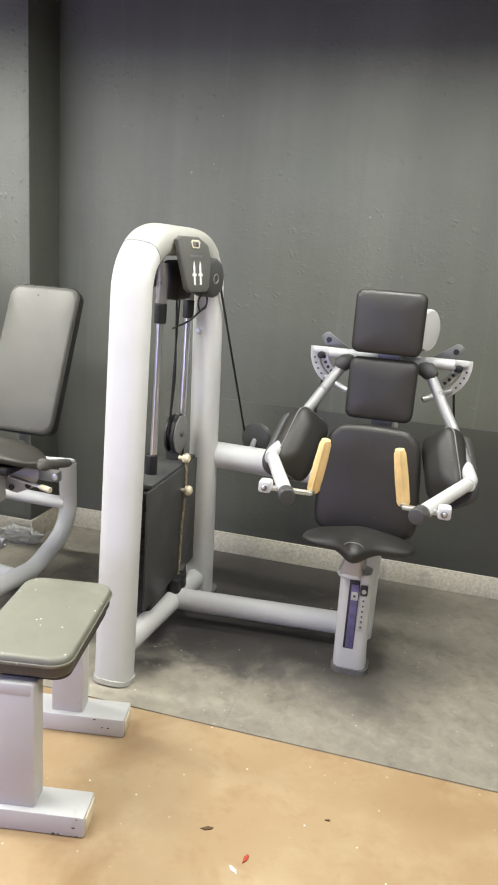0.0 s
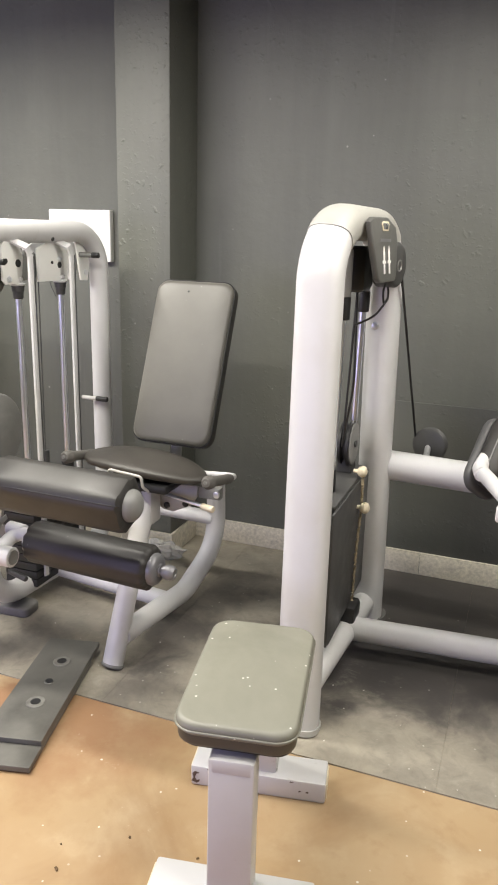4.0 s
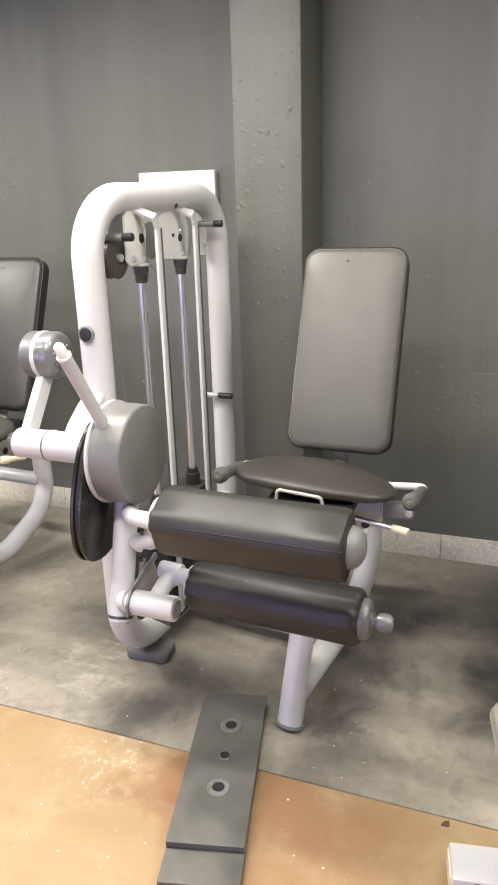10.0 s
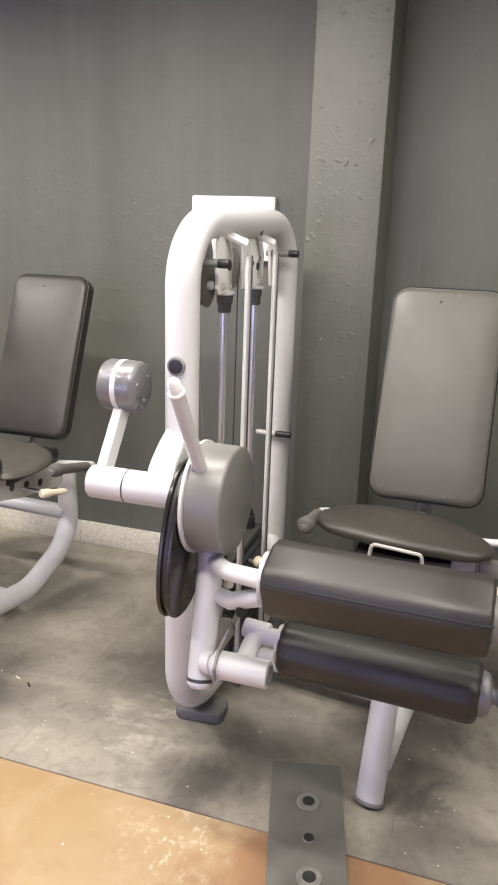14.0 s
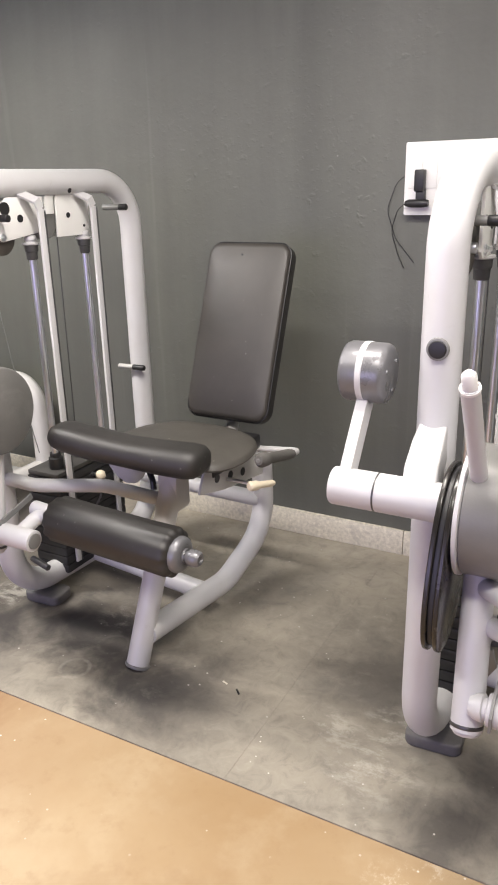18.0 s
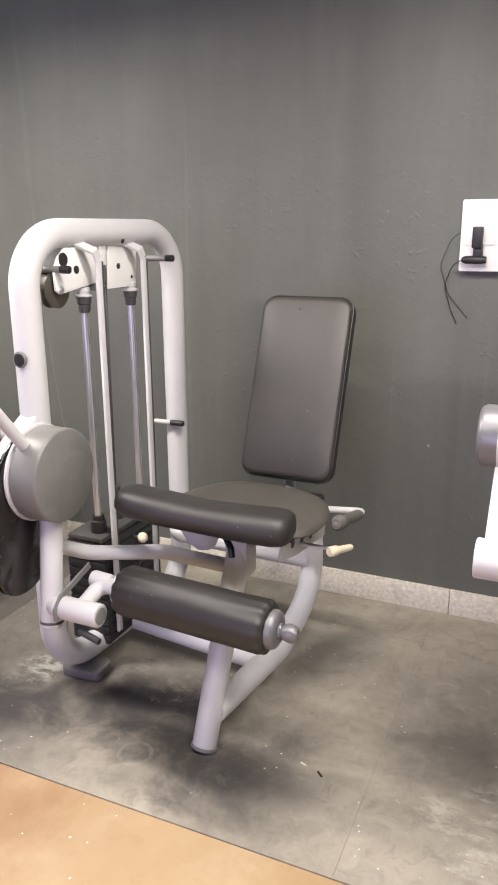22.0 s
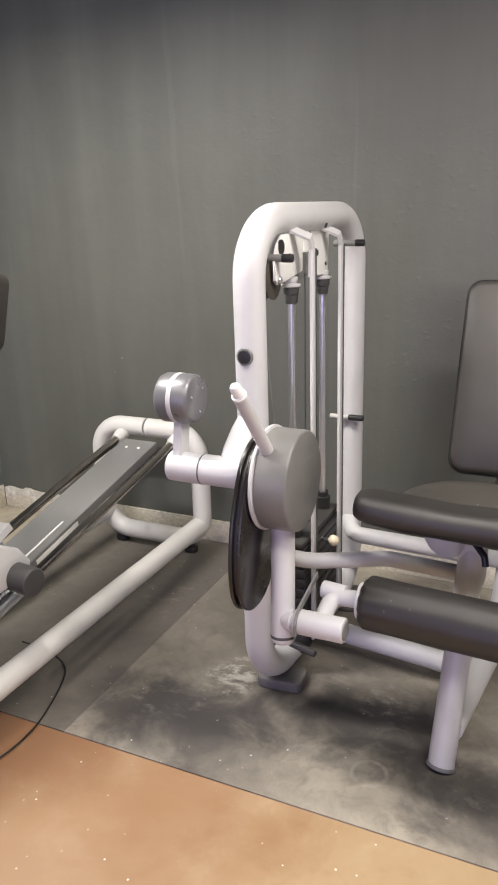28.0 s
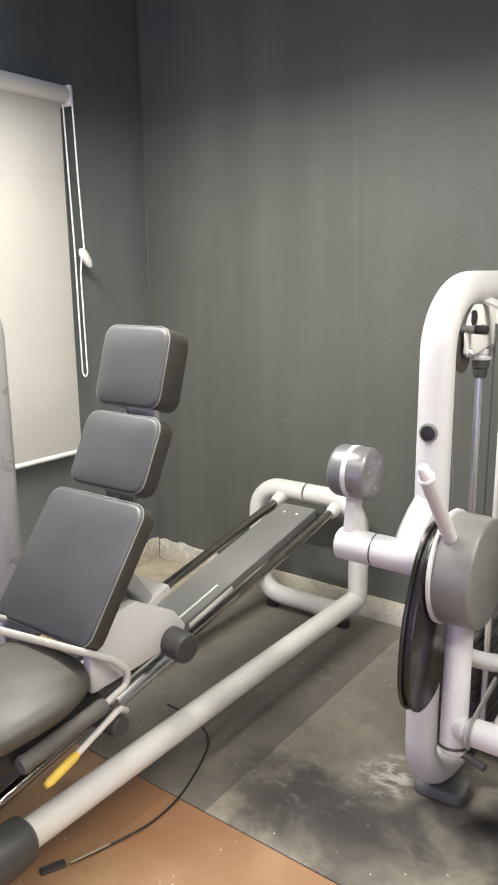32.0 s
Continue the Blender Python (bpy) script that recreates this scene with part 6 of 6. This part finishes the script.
    part("spine_plate", box(r(-4.27, 2.425, 1.07), r(-4.15, 2.445, 1.16), 0.004, m=None), M_SILVER, root)
    seat = [(-0.19, -0.18), (-0.13, -0.23), (0.0, -0.24), (0.13, -0.23), (0.19, -0.18), (0.205, 0.0), (0.165, 0.12), (0.09, 0.165), (0.0, 0.17), (-0.09, 0.165), (-0.165, 0.12), (-0.205, 0.0)]
    part("seat_cushion", cushion(seat, 0.062, 0.05, Matrix.Translation(r(-4.218, 1.92, 0.447)) @ pose(0, 0, 0, 4, 0, 0), 2.5), M_SEATGREY, root, "dusty grey vinyl seat")
    part("seat_pan", box(r(-4.38, 1.74, 0.33), r(-4.06, 2.10, 0.402), 0.02), M_BLACK, root)
    # hand rail, lever and foot plate
    for s in (1, -1):
        def q(x, y, z):
            return r(-4.218 + s * (x + 4.218), y, z)
        part("hand_rail", tube([q(-4.15, 1.77, 0.715), q(-4.09, 1.935, 0.612), q(-4.03, 2.10, 0.508), q(-4.02, 2.175, 0.428), q(-4.025, 2.06, 0.395)], 0.0098, 0.035, 16), M_LIGHTGREY, root, "light grey bent hand rail")
        part("foam_grip", lathe(q(-4.025, 2.065, 0.396), q(-4.03, 1.80, 0.365), [(0, 0.018), (0.03, 0.022), (0.93, 0.022), (0.96, 0.026), (1, 0.02)], 20), M_FOAM, root, "grey foam hand grip")
    lever = part("brake_lever", tube([r(-4.06, 2.17, 0.31), r(-4.03, 2.12, 0.355), r(-4.03, 1.96, 0.30)], 0.009, 0.03, 12), M_AGED, root)
    part("lever_grip", lathe(r(-4.03, 1.970, 0.303), r(-4.03, 1.865, 0.272), [(0, 0.009), (0.1, 0.0125), (0.85, 0.0125), (1, 0.008)], 16), M_LEMON, lever, "bright yellow plastic lever grip")
    part("lever_pivot", rod(r(-4.13, 2.141, 0.275), r(-4.05, 2.141, 0.275), 0.032, 0.006, 22), M_DARKGREY, root)
    # weight tower beside the seat
    part("side_tower", sweep(bmesh.new(), fillet([r(-4.795, 2.33, 0.0), r(-4.795, 2.33, 1.475), r(-4.82, 1.70, 1.475), r(-4.82, 1.70, 0.0)], 0.17, 12), circle(0.052, 22), (1, 0, 0)), M_SILVER, root, "silver weight tower tube")
    part("tower_tie", tube([r(-4.78, 2.1, 0.08), r(-4.56, 2.1, 0.15)], 0.03, n=16), M_AGED, root)
    part("tower_base", tube([r(-4.795, 2.33, 0.08), r(-4.82, 1.70, 0.08)], 0.035, n=16), M_AGED, root)


build_press(press)
# ---- loose things ----
bench = thing("flat_bench", pose(-0.64, 1.927, -0.005), "white steel bench with a dusty olive-grey vinyl seat", "bench")


def build_bench(root):
    turn = pose(0, 0, 0, 0, 0, 10.5)
    def r(x, y, z):
        return turn @ Vector((x, y, z))
    part("seat_cushion", slab(round_rect(0.258, 0.439, 0.048, 8), 0.05, 0.012, turn @ pose(0, 0, 0.435)), M_SIDE, root, "dark brown vinyl cushion sides")
    part("seat_cover", slab(round_rect(0.266, 0.447, 0.051, 8), 0.034, 0.015, turn @ pose(0, 0, 0.4605), crown=0.005, n=5), M_DUSTY, root, "dusty olive-grey vinyl seat top")
    rim = [r(x, y, 0.4755) for x, y in round_rect(0.2675, 0.4485, 0.051, 6)]
    part("seat_welt", tube(rim + rim[:1], 0.0028, n=8), M_DUSTY, root, "worn grey piped edge")
    part("seat_board", slab(round_rect(0.245, 0.395, 0.04, 6), 0.016, 0.003, turn @ pose(0, 0, 0.420)), M_BLACK, root)
    part("top_rail", box((-0.045, -0.23, 0.385), (0.045, 0.25, 0.421), 0.006, m=turn), M_WHITE, root)
    for y in (-0.195, 0.215):
        part("leg", box((-0.050, y - 0.034, 0.06), (0.050, y + 0.034, 0.4195), 0.007, m=turn), M_WHITE, root)
        foot = part("foot_bar", box((-0.185, y - 0.05, 0.0), (0.185, y + 0.05, 0.062), 0.006, m=turn), M_WHITE, root, "chipped white foot bar")
        for s in (-1, 1):
            part("bar_plug", box((s * 0.1855 - 0.003, y - 0.04, 0.008), (s * 0.1855 + 0.003, y + 0.04, 0.054), 0.002, m=turn), M_IVORY, foot)
    # paint knocked off the foot bars' corners
    rng = random.Random(5)
    for y in (-0.195, 0.215):
        for k in range(5):
            s = rng.choice((-1, 1))
            cx, sz = s * rng.uniform(0.09, 0.18), rng.uniform(0.0025, 0.006)
            m = turn @ pose(cx, y - 0.0502, rng.choice((0.006, 0.056, 0.03)), 90, 0, 0)
            blob = [(sz * rng.uniform(0.6, 1.5) * math.cos(a), sz * rng.uniform(0.3, 0.7) * math.sin(a)) for a in [math.pi * 2 * j / 8 for j in range(8)]]
            part("paint_chip", slab(blob, 0.0006, 0.0002, m), M_RUST, root)
    part("paint_chip", slab([(-0.018, -0.016), (-0.004, -0.021), (0.002, -0.017), (0.006, -0.009), (-0.004, -0.012), (-0.009, -0.003), (-0.004, 0.009), (0.004, 0.012), (-0.008, 0.017), (-0.016, 0.008), (-0.013, -0.004)], 0.001, 0.0003, turn @ pose(-0.165, 0.1645, 0.03, 90, 0, 0)), M_RUST, root)


build_bench(bench)

# two stacked steel plates on the floor
for k, (dx, dy, z, ang) in enumerate(((0.022, -0.088, 0.0, 14.0), (0.0, 0.0, 0.018, 14.0))):
    plate = thing("steel_plate", pose(-1.462 + dx, 2.247 + dy, z, 0, 0, ang), "dark drilled steel plate lying on the floor", "steel plate", "stacked steel plates")
    body = part("plate_body", slab(round_rect(0.185, 0.545, 0.003, 2), 0.017, 0.0008), M_PLATE, plate)
    if k:
        for hy, hr in ((0.13, 0.016), (0.012, 0.013), (-0.10, 0.016)):
            wash = hr + (0.014 if hr > 0.015 else 0.002)
            ring = part("washer", lathe((0.005, hy, 0.016), (0.005, hy, 0.0205), [(0, wash), (0.6, wash), (1, wash - 0.002)], 24), M_WORNSTEEL, plate)
            part("hole", rod((0.005, hy, 0.0185), (0.005, hy, 0.0212), hr, 0, 20), M_BLACK, ring)

# switchboard on the wall
board = thing("socket_board", pose(-2.172, WALL_Y, 1.437), "white wall socket board with a black plug and loose wires", "socket board")
part("board_body", slab(round_rect(0.335, 0.235, 0.006, 3), 0.035, 0.004, pose(0, 0, 0, 90, 0, 0)), M_PAPER, board)
for k in range(3):
    part("switch_module", box((-0.155 + k * 0.052, -0.039, -0.03), (-0.108 + k * 0.052, -0.033, 0.055), 0.002), M_PAPER, board)
part("breaker", box((-0.125, -0.07, -0.04), (-0.092, -0.033, 0.03), 0.004), M_BLACK, board, "black breaker")
part("plug", lathe((-0.155, -0.06, -0.078), (-0.075, -0.06, -0.078), [(0, 0.008), (0.15, 0.013), (0.7, 0.014), (1, 0.011)], 16), M_BLACK, board, "black power plug")
part("plug_pin", box((-0.12, -0.062, -0.085), (-0.09, -0.034, -0.03), 0.004), M_BLACK, board)
part("loose_wire", tube([(-0.155, -0.055, -0.078), (-0.19, -0.03, -0.10), (-0.215, -0.012, -0.17), (-0.19, -0.008, -0.25), (-0.165, -0.008, -0.30)], 0.0016, 0.05, 8), M_BLACK, board)
part("loose_wire", tube([(-0.14, -0.035, 0.03), (-0.20, -0.018, -0.01), (-0.235, -0.008, -0.10), (-0.20, -0.006, -0.20), (-0.13, -0.006, -0.28)], 0.0013, 0.06, 8), M_BLACK, board)

# cable on the floor by the leg press
cable = thing("floor_cable", pose(-4.05, 1.90, -0.003), "black rubber cable with a metal end lying on the floor", "cable")
pts = [(-4.06, 1.865), (-4.035, 1.925), (-3.99, 2.06), (-3.966, 2.18), (-3.985, 2.325), (-4.07, 2.53), (-4.20, 2.60), (-4.33, 2.615)]
part("cable_run", sweep(bmesh.new(), soft_line([(x + 4.05, y - 1.90, 0.006) for x, y in pts[1:]], 8), circle(0.003, 10)), M_BLACK, cable)
part("cable_ferrule", tube([(x + 4.05, y - 1.90, 0.008) for x, y in ((-4.035, 1.925), (-4.0, 2.03))], 0.0036, n=10), M_BRASS, cable)
part("cable_tag", box((-0.02, -0.045, 0.0), (0.004, 0.02, 0.009), 0.003, m=pose(0, 0, 0, 0, 0, -25)), M_STEEL, cable)

# roller blind in front of the window
BX = LEFT_X + 0.06
blind = thing("roller_blind", pose(BX, 2.2, 0.71), "cream roller blind drawn down over the window", "roller blind")
part("blind_fabric", box((-0.0015, -0.82, 0.0), (0.0015, 0.905, 1.52)), M_BLIND, blind, "cream translucent blind fabric")
part("bottom_bar", rod((0, -0.82, 0.0), (0, 0.905, 0.0), 0.011, 0.003, 14), M_PAPER, blind)
part("roller_tube", rod((0.0, -0.84, 1.535), (0.0, 0.93, 1.535), 0.036, 0.004, 24), M_PAPER, blind, "white blind roller")
part("end_bracket", box((-0.058, 0.93, 1.49), (0.035, 0.955, 1.575), 0.012), M_PAPER, blind)
part("end_bracket", box((-0.058, -0.865, 1.49), (0.035, -0.84, 1.575), 0.012), M_PAPER, blind)
part("pull_chain", tube([(0.03, 0.947, 1.50), (0.030, 0.955, 1.2), (0.028, 0.968, 0.90), (0.026, 0.950, 0.865), (0.022, 0.945, 0.80), (0.020, 0.952, 0.36), (0.010, 0.948, 0.335), (0.0, 0.940, 0.36), (0.0, 0.938, 0.90), (0.0, 0.922, 1.50)], 0.0036, 0.012, 8), M_PAPER, blind)
part("chain_weight", lathe((0.022, 0.955, 0.905), (0.018, 1.008, 0.83), [(0, 0.012), (0.2, 0.02), (0.7, 0.019), (1, 0.008)], 16), M_PAPER, blind, "white cord weight")

# crumpled packing film left by the pillar
film = bmesh.new()
bmesh.ops.create_icosphere(film, subdivisions=4, radius=1.0)
for v in film.verts:
    d = v.co.normalized()
    k = 1.0 + 0.42 * noise.noise(d * 2.3) + 0.24 * abs(noise.noise(d * 6.0)) - 0.2 * abs(noise.noise(d * 11.0 + Vector((3, 1, 2))))
    v.co = Vector((d.x * 0.105 * k, d.y * 0.032 * k, max(0.0, 0.038 + d.z * 0.050 * k)))
wrap = link("plastic_wrap", film, M_FILM, smooth=False)
wrap.matrix_basis = pose(-1.605, 3.325, 0.0, 0, 0, 3)
tagged(wrap, "crumpled clear plastic wrap on the mat by the pillar", "plastic wrap")

# crumbs and leaves on the floor
for k, (x, y, s, a) in enumerate(((-0.125, 1.860, 0.018, 20), (-0.000, 1.796, 0.017, 75), (-0.020, 1.754, 0.016, 140), (0.178, 1.999, 0.008, 10))):
    bm = slab([(-s, 0), (-s * 0.3, -s * 0.35), (s * 0.7, -s * 0.2), (s, 0.1 * s), (0.2 * s, s * 0.4)], 0.003, 0.001)
    leaf = link("dry_leaf", bm, (M_LEAF, M_RED, M_PAPER, M_LEAF)[k])
    leaf.matrix_basis = pose(x, y, -0.005, 0, 0, a)
    tagged(leaf, ("curled dry brown leaf scrap on the ochre floor", "small red paper scrap on the ochre floor", "torn white paper scrap on the ochre floor", "small dry leaf crumb on the ochre floor")[k], "litter", "litter on the floor")
chip = link("wood_chip", slab([(-0.013, -0.0025), (0.013, -0.003), (0.012, 0.003), (-0.013, 0.0025)], 0.003, 0.001), M_BLACK)
chip.matrix_basis = pose(-2.469, 2.594, 0.0, 0, 0, -45)
tagged(chip, "small black splinter on the grey rubber mat", "litter")

# a bead of filler in the far corner, and crumbs on the floor
bead = [(LEFT_X + 0.006 + 0.003 * math.sin(k * 1.7), WALL_Y - 0.006, 1.42 + 0.045 * k) for k in range(12)]
tagged(link("corner_trim", sweep(bmesh.new(), soft_line(bead, 3), circle(0.002, 7), (0, 1, 0)), M_GREY), "thin pale bead of filler in the wall corner", "trim", kind="structure")
CRUMBS = ((-0.915, 1.827, 0.005), (-1.062, 1.744, 0.004), (-1.03, 1.678, 0.007), (-0.73, 1.832, 0.005), (-0.885, 2.262, 0.014))
rng = random.Random(11)
for x, y, size in CRUMBS:
    blob = [(size * rng.uniform(0.6, 1.2) * math.cos(a), size * rng.uniform(0.4, 0.9) * math.sin(a)) for a in [math.pi * 2 * j / 7 for j in range(7)]]
    crumb = link("floor_crumb", slab(blob, 0.003, 0.001), M_LEAF)
    crumb.matrix_basis = pose(x, y, -0.005 if y < EDGE_Y else 0.0, 0, 0, rng.uniform(0, 180))
    tagged(crumb, "small dark crumb of dirt on the worn floor", "litter", "litter on the floor")
scrap = link("paper_scrap", slab([(-0.011, -0.003), (0.011, -0.0025), (0.010, 0.003), (-0.010, 0.0025)], 0.002, 0.0006), M_SKIRT)
scrap.matrix_basis = pose(-2.525, 2.615, 0.0, 0, 0, -20)
tagged(scrap, "tiny pale paper scrap on the grey rubber mat", "litter")
